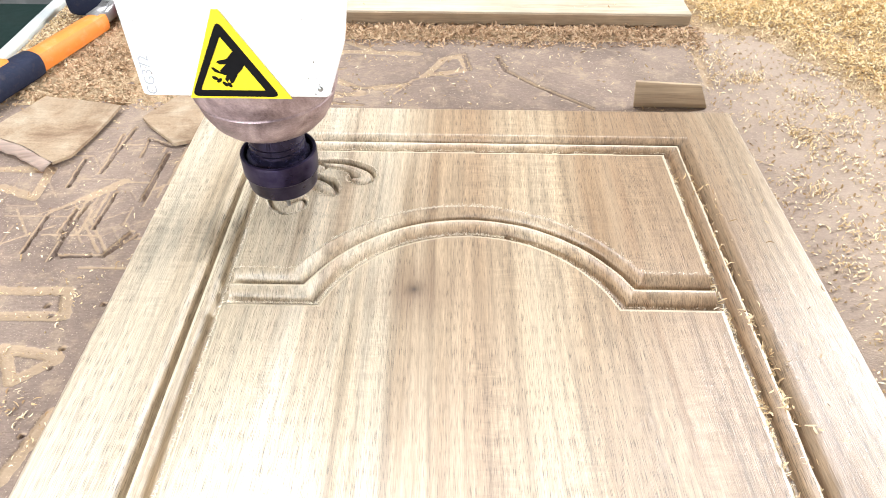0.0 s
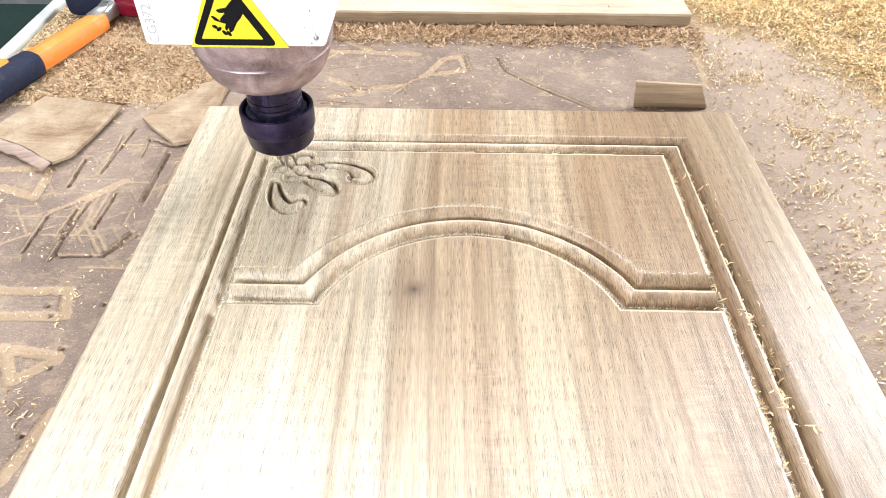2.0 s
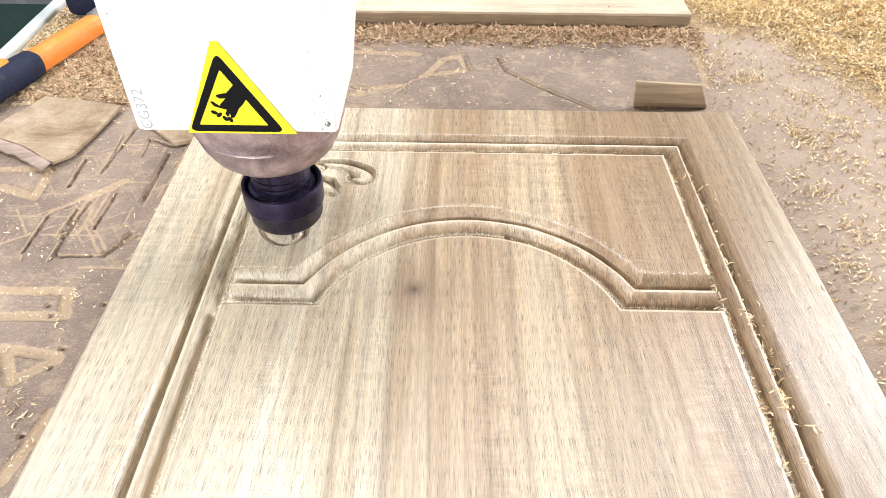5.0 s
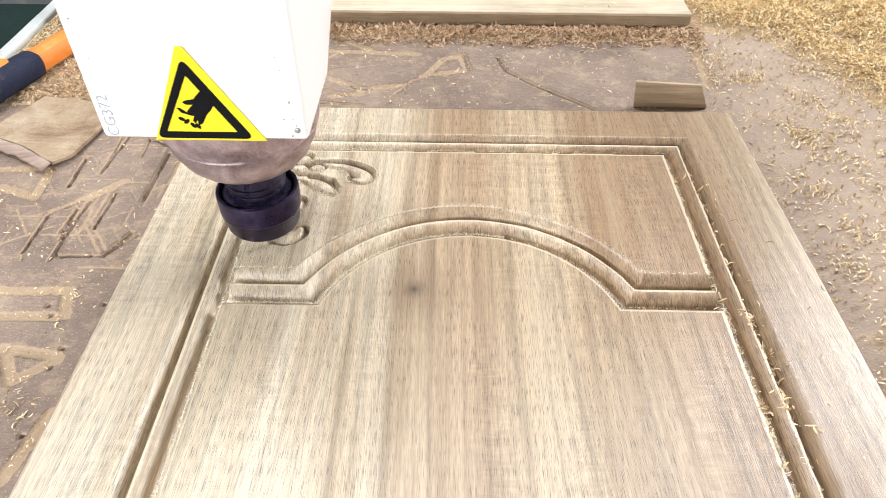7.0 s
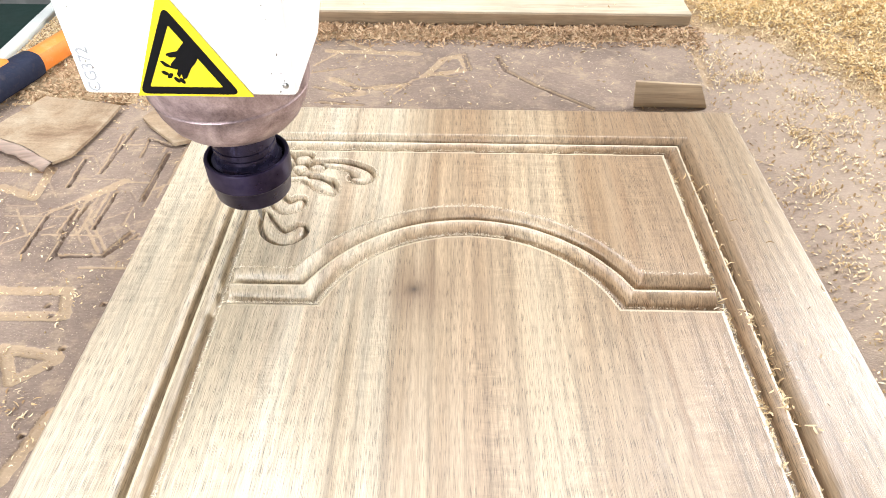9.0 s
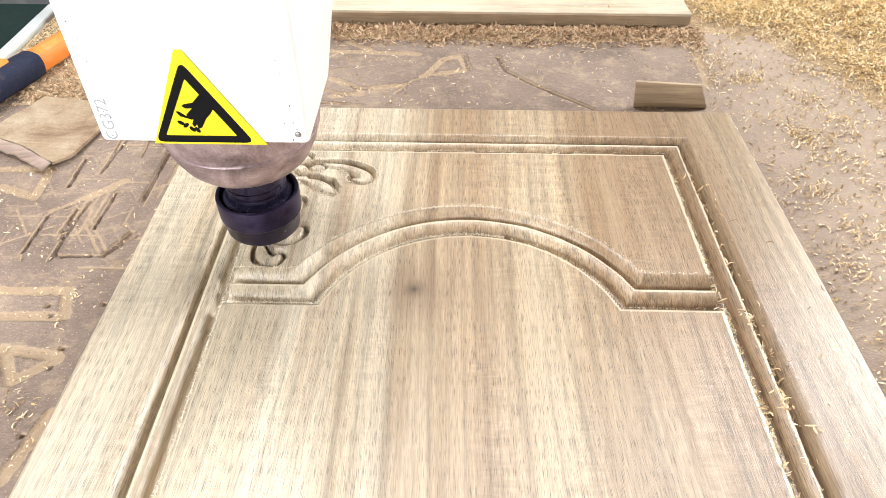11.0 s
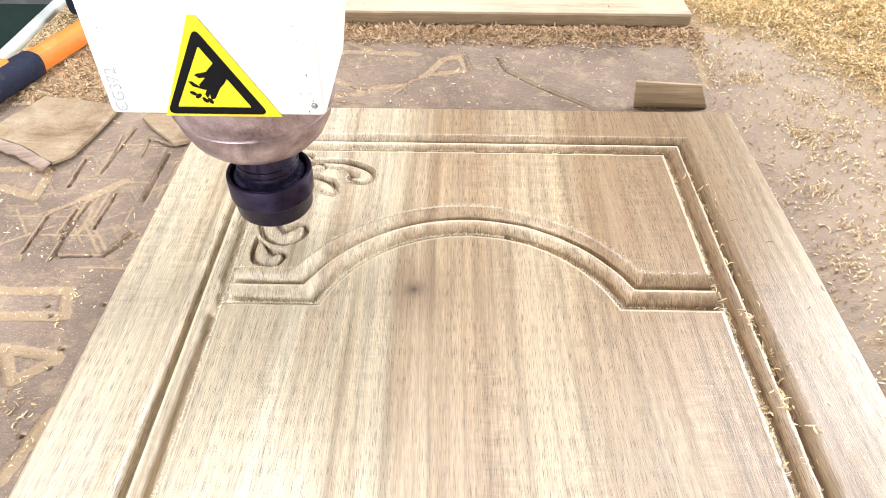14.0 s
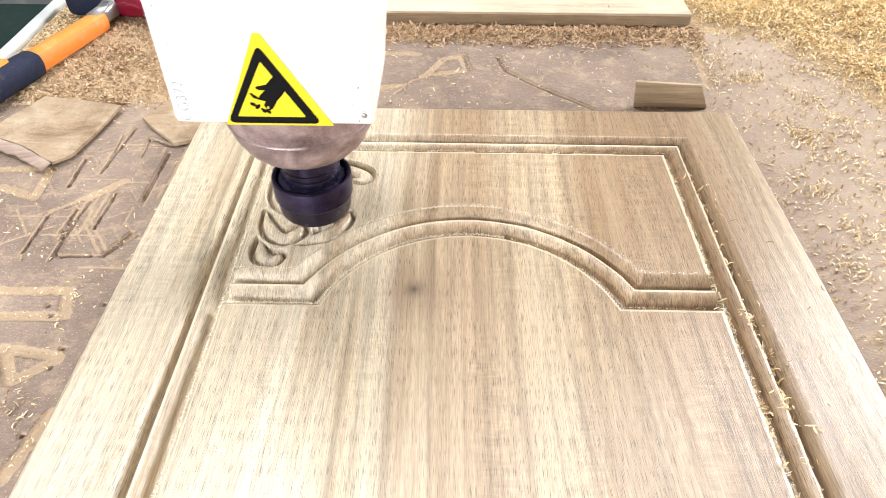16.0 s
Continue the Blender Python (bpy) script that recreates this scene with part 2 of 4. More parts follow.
SCUFF = paint("dark_scuff", (0.22, 0.19, 0.17), 0.7)
ORANGE = paint("orange_rubber", (0.80, 0.24, 0.035), 0.5, (0.75, 0.42, 0.22), 0.5, scale=90)
NAVY = paint("dusty_navy_rubber", (0.016, 0.020, 0.042), 0.7, (0.13, 0.10, 0.08), 0.3, scale=160)
NAVY.node_tree.nodes["Principled BSDF"].inputs["Specular IOR Level"].default_value = 0.2
RED = paint("dark_red_lacquer", (0.20, 0.008, 0.025), 0.22, (0.10, 0.02, 0.03), 0.5)
ALLOY = paint("grey_alloy_rail", (0.60, 0.62, 0.59), 0.45, (0.5, 0.42, 0.32), 0.6, metal=0.2)
GREEN = paint("dark_green_machine_paint", (0.004, 0.022, 0.017), 0.6, (0.02, 0.02, 0.016), 0.4, scale=12)
CONCRETE = paint("grey_concrete", (0.16, 0.16, 0.16), 0.85, (0.1, 0.1, 0.095), 0.6, scale=4)
PLASTER = paint("painted_plaster", (0.16, 0.16, 0.155), 0.8, (0.5, 0.48, 0.44), 0.4, scale=3)


# ---- building helpers ----
def part(name, bm, material, parent=None, label="", smooth=False, at=None):
    me = bpy.data.meshes.new(name)
    bm.to_mesh(me)
    bm.free()
    me.materials.append(material)
    if smooth:
        me.shade_smooth()
    ob = new(name, me)
    ob.parent = parent
    if at is not None:
        ob.matrix_basis = at
    if label:
        tagged(ob, label)
    return ob


def thing(name, label, category, at=None, group="", kind=""):
    ob = new(name)
    ob.empty_display_size = 0.02
    if at is not None:
        ob.matrix_basis = at
    return tagged(ob, label, category, group, kind)


def box(sx, sy, sz, bevel=0.001, segs=2, at=(0, 0, 0)):
    bm = bmesh.new()
    bmesh.ops.create_cube(bm, size=1, matrix=Matrix.Translation(at) @ Matrix.Diagonal((sx, sy, sz, 1)))
    if bevel:
        bmesh.ops.bevel(bm, geom=bm.edges[:], offset=bevel, segments=segs, affect="EDGES", profile=0.6)
    return bm


def prism(outline, z0, z1, bevel=0.0, segs=2):
    """An upright slab over an outline of (x, y)."""
    bm = bmesh.new()
    lo = [bm.verts.new((x, y, z0)) for x, y in outline]
    hi = [bm.verts.new((x, y, z1)) for x, y in outline]
    n = len(outline)
    bm.faces.new(hi)
    bm.faces.new(lo[::-1])
    for i in range(n):
        bm.faces.new((lo[i], lo[(i + 1) % n], hi[(i + 1) % n], hi[i]))
    bmesh.ops.recalc_face_normals(bm, faces=bm.faces[:])
    if bevel:
        bmesh.ops.bevel(bm, geom=bm.edges[:], offset=bevel, segments=segs, affect="EDGES", profile=0.6)
    return bm


def lathe(profile, n=64):
    """A turned solid from (radius, z) pairs."""
    bm = bmesh.new()
    rings = []
    for r, z in profile:
        rings.append([bm.verts.new((r * math.cos(2 * math.pi * i / n), r * math.sin(2 * math.pi * i / n), z)) for i in range(n)])
    for a, b in zip(rings, rings[1:]):
        for i in range(n):
            bm.faces.new((a[i], a[(i + 1) % n], b[(i + 1) % n], b[i]))
    bm.faces.new(rings[0][::-1])
    bm.faces.new(rings[-1])
    bmesh.ops.recalc_face_normals(bm, faces=bm.faces[:])
    return bm


def sharp_by_angle(ob, degrees=35):
    me = ob.data
    bm = bmesh.new()
    bm.from_mesh(me)
    for e in bm.edges:
        e.smooth = len(e.link_faces) != 2 or e.calc_face_angle(0) < radians(degrees)
    bm.to_mesh(me)
    bm.free()
    return ob


def relief(name, xs, ys, heights, bottom, material, parent=None):
    """A slab whose top is a grid of heights, closed by sides and a base."""
    nx, ny = len(xs), len(ys)
    gx, gy = np.meshgrid(xs, ys, indexing="ij")
    top = np.stack([gx, gy, heights], -1).reshape(-1, 3)
    idx = np.arange(nx * ny).reshape(nx, ny)
    quads = np.stack([idx[:-1, :-1], idx[1:, :-1], idx[1:, 1:], idx[:-1, 1:]], -1).reshape(-1, 4)
    rim = np.concatenate([idx[:, 0], idx[-1, 1:], idx[-2::-1, -1], idx[0, -2:0:-1]])
    low = top[rim].copy()
    low[:, 2] = bottom
    base = len(top) + np.arange(len(rim))
    side = np.stack([rim, base, np.roll(base, -1), np.roll(rim, -1)], -1)
    verts = np.concatenate([top, low])
    faces = np.concatenate([quads, side])
    me = bpy.data.meshes.new(name)
    me.vertices.add(len(verts))
    me.vertices.foreach_set("co", verts.astype(np.float32).ravel())
    me.loops.add(faces.size)
    me.loops.foreach_set("vertex_index", faces.astype(np.int32).ravel())
    me.polygons.add(len(faces))
    me.polygons.foreach_set("loop_start", np.arange(0, faces.size, 4, dtype=np.int32))
    me.update(calc_edges=True)
    me.validate()
    me.materials.append(material)
    me.shade_smooth()
    ob = new(name, me)
    ob.parent = parent
    return ob


def steps(*pieces):
    """Grid lines: pieces of (from, to, spacing)."""
    out = []
    for a, b, s in pieces:
        out.append(np.linspace(a, b, max(2, int(round(abs(b - a) / s)) + 1))[:-1])
    return np.concatenate(out + [[pieces[-1][1]]])


def fbm(x, y, scale, seed):
    """Soft value noise on arrays, about -1 to 1."""
    rng = np.random.RandomState(seed)
    table = rng.rand(64, 64) * 2 - 1
    out = 0
    amp = 1.0
    for octave in range(4):
        u, v = x * scale * 2**octave + 7.3 * octave, y * scale * 2**octave + 3.1 * octave
        iu, iv = np.floor(u).astype(int), np.floor(v).astype(int)
        fu, fv = u - iu, v - iv
        fu, fv = fu * fu * (3 - 2 * fu), fv * fv * (3 - 2 * fv)
        g = lambda a, b: table[a % 64, b % 64]
        out = out + amp * ((g(iu, iv) * (1 - fu) + g(iu + 1, iv) * fu) * (1 - fv) + (g(iu, iv + 1) * (1 - fu) + g(iu + 1, iv + 1) * fu) * fv)
        amp *= 0.5
    return out / 1.6


def smooth(a, b, x):
    t = np.clip((x - a) / (b - a), 0, 1)
    return t * t * (3 - 2 * t)


def to_segment(x, y, ax, ay, bx, by):
    """Distance to a segment, and how far along it."""
    dx, dy = bx - ax, by - ay
    t = np.clip(((x - ax) * dx + (y - ay) * dy) / (dx * dx + dy * dy + 1e-12), 0, 1)
    return np.hypot(x - ax - t * dx, y - ay - t * dy), t


def petal_field(x, y, spine):
    """How far outside (+) or inside (-) a tapered petal, and its half width there."""
    best, rad = np.full(x.shape, 9.0), np.full(x.shape, 1e-3)
    for (ax, ay, ar), (bx, by, br) in zip(spine, spine[1:]):
        d, t = to_segment(x, y, ax, ay, bx, by)
        r = ar + (br - ar) * t
        near = d - r < best
        best, rad = np.where(near, d - r, best), np.where(near, r, rad)
    return best, rad


def smooth_spine(spine, n=6):
    """More points along a spine, by a Catmull-Rom curve."""
    p = np.array(spine)
    p = np.vstack([2 * p[0] - p[1], p, 2 * p[-1] - p[-2]])
    out = []
    for i in range(1, len(p) - 2):
        for t in np.linspace(0, 1, n, endpoint=False):
            out.append(0.5 * (2 * p[i] + (p[i + 1] - p[i - 1]) * t + (2 * p[i - 1] - 5 * p[i] + 4 * p[i + 1] - p[i + 2]) * t**2
                              + (3 * p[i] - p[i - 1] - 3 * p[i + 1] + p[i + 2]) * t**3))
    out.append(p[-2])
    return [tuple(q) for q in out]


# ---- the carved panel ----
def rise(a):
    """A rounded face that steepens towards its foot, from 0 to 1."""
    a = np.clip(a, 0, 1)
    return 0.18 * a + 0.82 * np.sqrt(np.clip(1 - (1 - a) ** 2, 0, 1))


def moulding(u, w):
    """Height of the double groove at u from the raised field's edge; w is its whole width."""
    s = np.clip(u / w, 0, 1)
    inner = -0.0084 + 0.0070 * rise((s - 0.29) / 0.25)
    inner = np.where(s < 0.04, -0.0084 * smooth(0, 0.04, s), inner)
    outer = -0.0092 + 0.0092 * rise((s - 0.76) / 0.24)
    outer = np.where(s < 0.625, -0.0014 - 0.0078 * smooth(0.585, 0.625, s), outer)
    h = np.where(s < 0.585, inner, outer)
    lip = -0.0006 * np.clip(1 + u / 0.0016, 0, 1) ** 2
    return np.where(u <= 0, lip, np.where(u >= w, 0.0, h))


def panel_moulding(x, y):
    ax = np.abs(x)
    us = np.maximum(ax - FIELD_X, y - FIELD_Y)
    side = moulding(us, SIDE_W)
    circle = np.hypot(x - ARCH_X, y - ARCH_Y) - ARCH_R
    low = y - SHOULDER_Y
    ub = np.minimum(low, circle)
    bar = np.where(ax < FIELD_X + 0.0035, moulding(ub, BAR_W), 0.0)
    return np.minimum(side, bar)


SCROLL_FAR = smooth_spine([(-0.0995, -0.0737, 0.0014), (-0.0932, -0.0742, 0.003), (-0.0851, -0.076, 0.004), (-0.0777, -0.0797, 0.0051), (-0.0713, -0.0854, 0.0061), (-0.0727, -0.0905, 0.0047), (-0.078, -0.0906, 0.0023)])
LEAF = smooth_spine([(-0.1103, -0.0914, 0.0018), (-0.1047, -0.0931, 0.0047), (-0.0992, -0.0967, 0.0059), (-0.0941, -0.1009, 0.0049), (-0.0888, -0.1068, 0.0009)])
SCROLL_MID = smooth_spine([(-0.1298, -0.0968, 0.0015), (-0.1272, -0.1077, 0.0035), (-0.1226, -0.1164, 0.005), (-0.1174, -0.1209, 0.0059), (-0.1126, -0.1191, 0.0056), (-0.1099, -0.1155, 0.0033)])
SCROLL_NEAR = smooth_spine([(-0.1296, -0.1268, 0.0012), (-0.1263, -0.1372, 0.004), (-0.1208, -0.1456, 0.0056), (-0.1138, -0.1496, 0.0061), (-0.1081, -0.1463, 0.0061), (-0.1055, -0.1415, 0.0035)])
SCROLL_LAST = smooth_spine([(-0.1268, -0.1514, 0.0019), (-0.1261, -0.1595, 0.004), (-0.1229, -0.1668, 0.0054), (-0.118, -0.1696, 0.0054), (-0.1146, -0.1666, 0.0035)])
BIG_LEAF = smooth_spine([(-0.1118, -0.1547, 0.0014), (-0.1023, -0.1519, 0.0042), (-0.0916, -0.1475, 0.0059), (-0.0827, -0.1394, 0.0059), (-0.078, -0.1312, 0.004), (-0.0769, -0.1262, 0.0016)])
BIG_LEAF_IN = smooth_spine([(-0.1039, -0.1426, 0.0014), (-0.0957, -0.1392, 0.003), (-0.0882, -0.1325, 0.002)])
# hollows cut beside the petals
VOIDS_DONE = [[(-0.0916, -0.0916, 0.002), (-0.0865, -0.1013, 0.002)]]
VOIDS_NEAR = []
VOIDS_LAST = []
VOIDS_LEAF = [[(-0.0949, -0.1445, 0.005), (-0.0872, -0.1369, 0.005), (-0.0828, -0.1302, 0.005)], [(-0.1001, -0.1446, 0.004), (-0.1046, -0.1489, 0.003)]]


def bud(x, y, angle, length=0.0105, r=0.0043):
    c, s = math.cos(angle), math.sin(angle)
    return [(x - c * length / 2, y - s * length / 2, r * 0.75), (x, y, r), (x + c * length / 2, y + s * length / 2, r * 0.7)]


BUDS = [bud(-0.1155, -0.0666, 0.1, 0.0050, 0.0050), bud(-0.1165, -0.0774, 0.1, 0.0040, 0.0052), bud(-0.1044, -0.0771, 0.1, 0.0040, 0.0052), bud(-0.1279, -0.0663, 0.1, 0.0040, 0.0042), bud(-0.1276, -0.0783, 0.1, 0.0040, 0.0044), bud(-0.1155, -0.0896, 0.1, 0.0100, 0.0034), bud(-0.1324, -0.0797, 0.1, 0.0030, 0.0028)]
# each motif: its petals, the margin of the pocket round them, and the depth of the pocket
DONE = [([SCROLL_FAR, LEAF, *BUDS, SCROLL_MID], VOIDS_DONE, 0.0026)]
LATER = {"near": ([SCROLL_NEAR], VOIDS_NEAR, 0.0026), "last": ([SCROLL_LAST], VOIDS_LAST, 0.0026), "leaf": ([BIG_LEAF, BIG_LEAF_IN], VOIDS_LEAF, 0.0022)}
DEEP = 0.0074


def pocket_distance(x, y, petals, voids, margin):
    d = np.full(x.shape, 9.0)
    for p in petals:
        f, _ = petal_field(x, y, p)
        d = np.minimum(d, f - margin)
    for p in voids:
        f, _ = petal_field(x, y, p)
        d = np.minimum(d, f)
    return d


def carve(x, y, petals, voids, margin, deep):
    """Heights of one motif: a pocket with sloping sides and domed petals in it."""
    d = pocket_distance(x, y, petals, voids, margin)
    h = -deep * smooth(0.0002, -margin * 0.7, d) * (d < 0.0002)
    for p in petals:
        f, r = petal_field(x, y, p)
        s = np.clip(-f / r, 0, 1)
        dome = -deep + (deep - 0.0004) * np.clip(1 - (1 - s) ** 2.3, 0, 1) ** 0.45
        groove = 0.0003 * np.exp(-((s - 0.8) / 0.07) ** 2)
        h = np.where(f < 0, np.maximum(h, dome - groove), h)
    return h


def build_panel():
    panel = thing("door_panel", "pale hardwood door panel with arched moulding and a half-carved corner flower", "door panel")
    xs = steps((-0.2, -0.197, 0.0005), (-0.197, -0.168, 0.003), (-0.168, -0.134, 0.0006), (-0.134, -0.066, 0.00045), (-0.066, 0.134, 0.0008), (0.134, 0.163, 0.0006), (0.163, 0.197, 0.003), (0.197, 0.2, 0.0005))
    ys = steps((-0.62, -0.34, 0.01), (-0.34, -0.21, 0.0016), (-0.21, -0.174, 0.0006), (-0.174, -0.058, 0.00045), (-0.058, -0.03, 0.0005), (-0.03, -0.003, 0.002), (-0.003, 0.0, 0.0005))
    x, y = np.meshgrid(xs, ys, indexing="ij")
    wob = 0.0003 * fbm(x, y, 90, 3)
    h = panel_moulding(x + wob, y + wob)
    zone = (x > -0.145) & (x < -0.055) & (y > -0.18) & (y < -0.055)
    zx, zy = x[zone], y[zone]
    z = h[zone]
    z0 = np.zeros(zx.shape)
    for motif in DONE:
        z0 = np.minimum(z0, carve(zx, zy, *motif, DEEP))
    earlier = np.full(zx.shape, 9.0)
    for motif in DONE:
        earlier = np.minimum(earlier, pocket_distance(zx, zy, *motif))
    done = earlier.copy()
    inset = np.minimum(zy - SHOULDER_Y, np.hypot(zx - ARCH_X, zy - ARCH_Y) - ARCH_R) > BAR_W + 0.0012
    for motif in LATER.values():
        d = pocket_distance(zx, zy, *motif)
        k = carve(zx, zy, *motif, DEEP + 0.0012)
        z0 = np.where((d < 0) & (earlier > np.where(done > 0.0009, 0.0014, 9.0)) & inset, np.minimum(z0, k), z0)
        earlier = np.minimum(earlier, d)
    h[zone] = np.minimum(z, z0)
    edge = np.minimum(np.minimum(0.2 - np.abs(x), -y), 0.01)
    h = h - 0.0012 * np.clip(1 - edge / 0.0015, 0, 1) ** 2
    h = h + 0.00006 * fbm(x * 6, y * 0.4, 60, 9)
    slab = relief("carved_board", xs, ys, TOP + h, 0.0005, WOOD, panel)
    return panel, slab


PANEL, SLAB = build_panel()


def sinking_floor(parent, motif, earlier, name, skin):
    """The uncut skin over one pocket; the cutter takes it down to the pocket's floor."""
    pts = np.array([p for s in motif[0] + motif[1] for p in s])
    x0, y0 = pts[:, 0].min() - 0.012, pts[:, 1].min() - 0.012
    x1, y1 = pts[:, 0].max() + 0.012, pts[:, 1].max() + 0.012
    step = 0.0006
    xs, ys = np.arange(x0, x1, step), np.arange(y0, y1, step)
    x, y = np.meshgrid(xs, ys, indexing="ij")
    d = pocket_distance(x, y, *motif)
    for other in earlier:
        d = np.maximum(d, (0.0004 if other in DONE else 0.0014) - pocket_distance(x, y, *other))
    keep = (d < 0.0007) & (panel_moulding(x, y) > -0.0001)
    verts, faces, index = [], [], {}
    for i in range(len(xs) - 1):
        for j in range(len(ys) - 1):
            if keep[i, j] and keep[i + 1, j] and keep[i, j + 1] and keep[i + 1, j + 1]:
                q = []
                for a, b in ((i, j), (i + 1, j), (i + 1, j + 1), (i, j + 1)):
                    if (a, b) not in index:
                        index[(a, b)] = len(verts)
                        verts.append((xs[a], ys[b], TOP + skin))
                    q.append(index[(a, b)])
                faces.append(q)
    bm = bmesh.new()
    vs = [bm.verts.new(v) for v in verts]
    for q in faces:
        bm.faces.new([vs[k] for k in q])
    geom = bmesh.ops.extrude_face_region(bm, geom=bm.faces[:])
    low = [g for g in geom["geom"] if isinstance(g, bmesh.types.BMVert)]
    bmesh.ops.translate(bm, verts=low, vec=(0, 0, -0.0009))
    bmesh.ops.recalc_face_normals(bm, faces=bm.faces[:])
    return part(name, bm, WOOD, parent, "wood skin that the cutter takes down to the pocket floor")


FLOORS, before = {}, list(DONE)
for key, motif in LATER.items():
    FLOORS[key] = sinking_floor(PANEL, motif, before, "pocket_floor", 0.00012 - 0.00003 * len(FLOORS))
    before.append(motif)


# ---- the machine table ----
WIDE_CUTS = [((-0.30, -0.18), (-0.241, -0.179)), ((-0.241, -0.179), (-0.235, -0.197)), ((-0.30, -0.2), (-0.235, -0.199)), ((-0.259, -0.223), (-0.227, -0.228)),
            ((-0.257, -0.224), (-0.243, -0.245)), ((-0.243, -0.245), (-0.225, -0.230)), ((-0.304, -0.058), (-0.302, -0.091)), ((-0.302, -0.091), (-0.331, -0.079)),
            ((-0.341, -0.059), (-0.304, -0.058)), ((-0.246, -0.071), (-0.274, -0.1)), ((-0.221, -0.301), (-0.213, -0.264)), ((-0.005, 0.127), (0.002, 0.101)),
            ((0.002, 0.101), (-0.038, 0.087)), ((-0.035, 0.09), (-0.021, 0.119)), ((-0.021, 0.119), (-0.005, 0.127)), ((-0.117, 0.08), (-0.09, 0.063)),
            ((-0.09, 0.063), (-0.052, 0.072)), ((-0.113, 0.051), (-0.089, 0.056)), ((-0.129, 0.133), (-0.044, 0.129)), ((-0.11, 0.151), (-0.087, 0.134)), ((0.215, 0.142), (0.211, 0.078))]


def build_table():
    table = thing("machine_table", "dusty grey-brown spoilboard table scarred by old engraving", "table", kind="structure")
    xs = steps((-0.4135, -0.36, 0.002), (-0.36, -0.19, 0.0008), (-0.19, 0.22, 0.0016), (0.22, 0.5, 0.004), (0.5, 1.1, 0.05))
    ys = steps((-1.0, -0.34, 0.05), (-0.34, 0.0, 0.0011), (0.0, 0.16, 0.0014), (0.16, 0.32, 0.004), (0.32, 0.9, 0.05))
    x, y = np.meshgrid(xs, ys, indexing="ij")
    h = 0.00012 * fbm(x, y, 120, 5)
    deep = [((-0.225, -0.035), (-0.226, -0.093)), ((-0.247, -0.084), (-0.248, -0.122)), ((-0.262, -0.001), (-0.267, -0.057)), ((-0.285, -0.044), (-0.284, -0.078)),
            ((-0.261, -0.094), (-0.266, -0.132)), ((-0.267, -0.103), (-0.269, -0.126)), ((-0.284, -0.109), (-0.284, -0.146)), ((-0.264, -0.129), (-0.264, -0.153)),
            ((-0.257, -0.149), (-0.232, -0.148)), ((-0.232, -0.148), (-0.221, -0.125)), ((-0.246, -0.016), (-0.226, -0.026)), ((-0.226, -0.026), (-0.212, -0.019)),
            ((0.029, 0.126), (0.035, 0.099)), ((0.035, 0.099), (0.061, 0.072)), ((0.061, 0.072), (0.104, 0.036))]
    wide = WIDE_CUTS
    ragged = 0.0006 * fbm(x, y, 300, 8)
    slits = [((-0.263, -0.093), (-0.263, -0.151)), ((-0.268, -0.101), (-0.267, -0.126)), ((-0.284, -0.046), (-0.283, -0.078)), ((-0.262, -0.149), (-0.231, -0.148)), ((-0.231, -0.148), (-0.217, -0.128)), ((-0.284, -0.107), (-0.268, -0.093)), ((-0.268, -0.011), (-0.267, -0.061)), ((-0.246, -0.016), (-0.244, -0.041)), ((-0.137, 0.105), (-0.117, 0.131)), ((-0.137, 0.091), (-0.108, 0.1)), ((-0.131, 0.066), (-0.099, 0.052)), ((-0.123, 0.041), (-0.087, 0.037)), ((-0.061, 0.057), (-0.047, 0.08)), ((-0.047, 0.08), (-0.03, 0.09)), ((-0.03, 0.09), (-0.013, 0.087)), ((-0.002, 0.13), (0.003, 0.098)), ((-0.106, 0.07), (-0.071, 0.061))]
    for (ax, ay), (bx, by) in slits:
        d, _ = to_segment(x, y, ax, ay, bx, by)
        h = np.minimum(h, -0.0030 * smooth(0.0017, 0.0009, d + ragged * 1.5))
    for (ax, ay), (bx, by) in deep:
        d, _ = to_segment(x, y, ax, ay, bx, by)
        w = 0.0019 if ax < -0.15 else 0.0021
        h = np.minimum(h, -0.0055 * smooth(w, w * 0.65, d + ragged))
    for (ax, ay), (bx, by) in wide:
        d, _ = to_segment(x, y, ax, ay, bx, by)
        h = np.minimum(h, -0.0016 * smooth(0.0040, 0.0030, d + ragged * 1.5))
    for ax, ay in ((-0.2473, -0.1909), (-0.2434, -0.1974), (-0.2154, -0.1893), (-0.2254, -0.2224), (-0.2265, -0.2355), (-0.2221, -0.2768)):
        h = np.minimum(h, -0.005 * smooth(0.0021, 0.0012, np.hypot(x - ax, y - ay) + ragged))
    rng = np.random.RandomState(4)
    for _ in range(70):
        ax, ay = rng.uniform(-0.33, -0.21), rng.uniform(-0.16, 0.0)
        a, n = rng.choice([0.0, 1.571, 0.6, 2.2]), rng.uniform(0.012, 0.05)
        d, _ = to_segment(x, y, ax, ay, ax + n * math.cos(a), ay + n * math.sin(a))
        h = np.minimum(h, -rng.uniform(0.0004, 0.0011) * smooth(0.0016, 0.0005, d + ragged))
    relief("board", xs, ys, h, -0.03, SPOIL, table)
    return table


build_table()
rail = thing("table_rail", "dusty grey alloy edge rail of the machine table", "rail")
part("rail_bar", box(0.0125, 1.9, 0.05, 0.002, at=(-0.4202, -0.05, -0.019)), ALLOY, rail)
part("rail_lip", box(0.003, 1.9, 0.006, 0.001, at=(-0.4285, -0.05, 0.0)), ALLOY, rail)

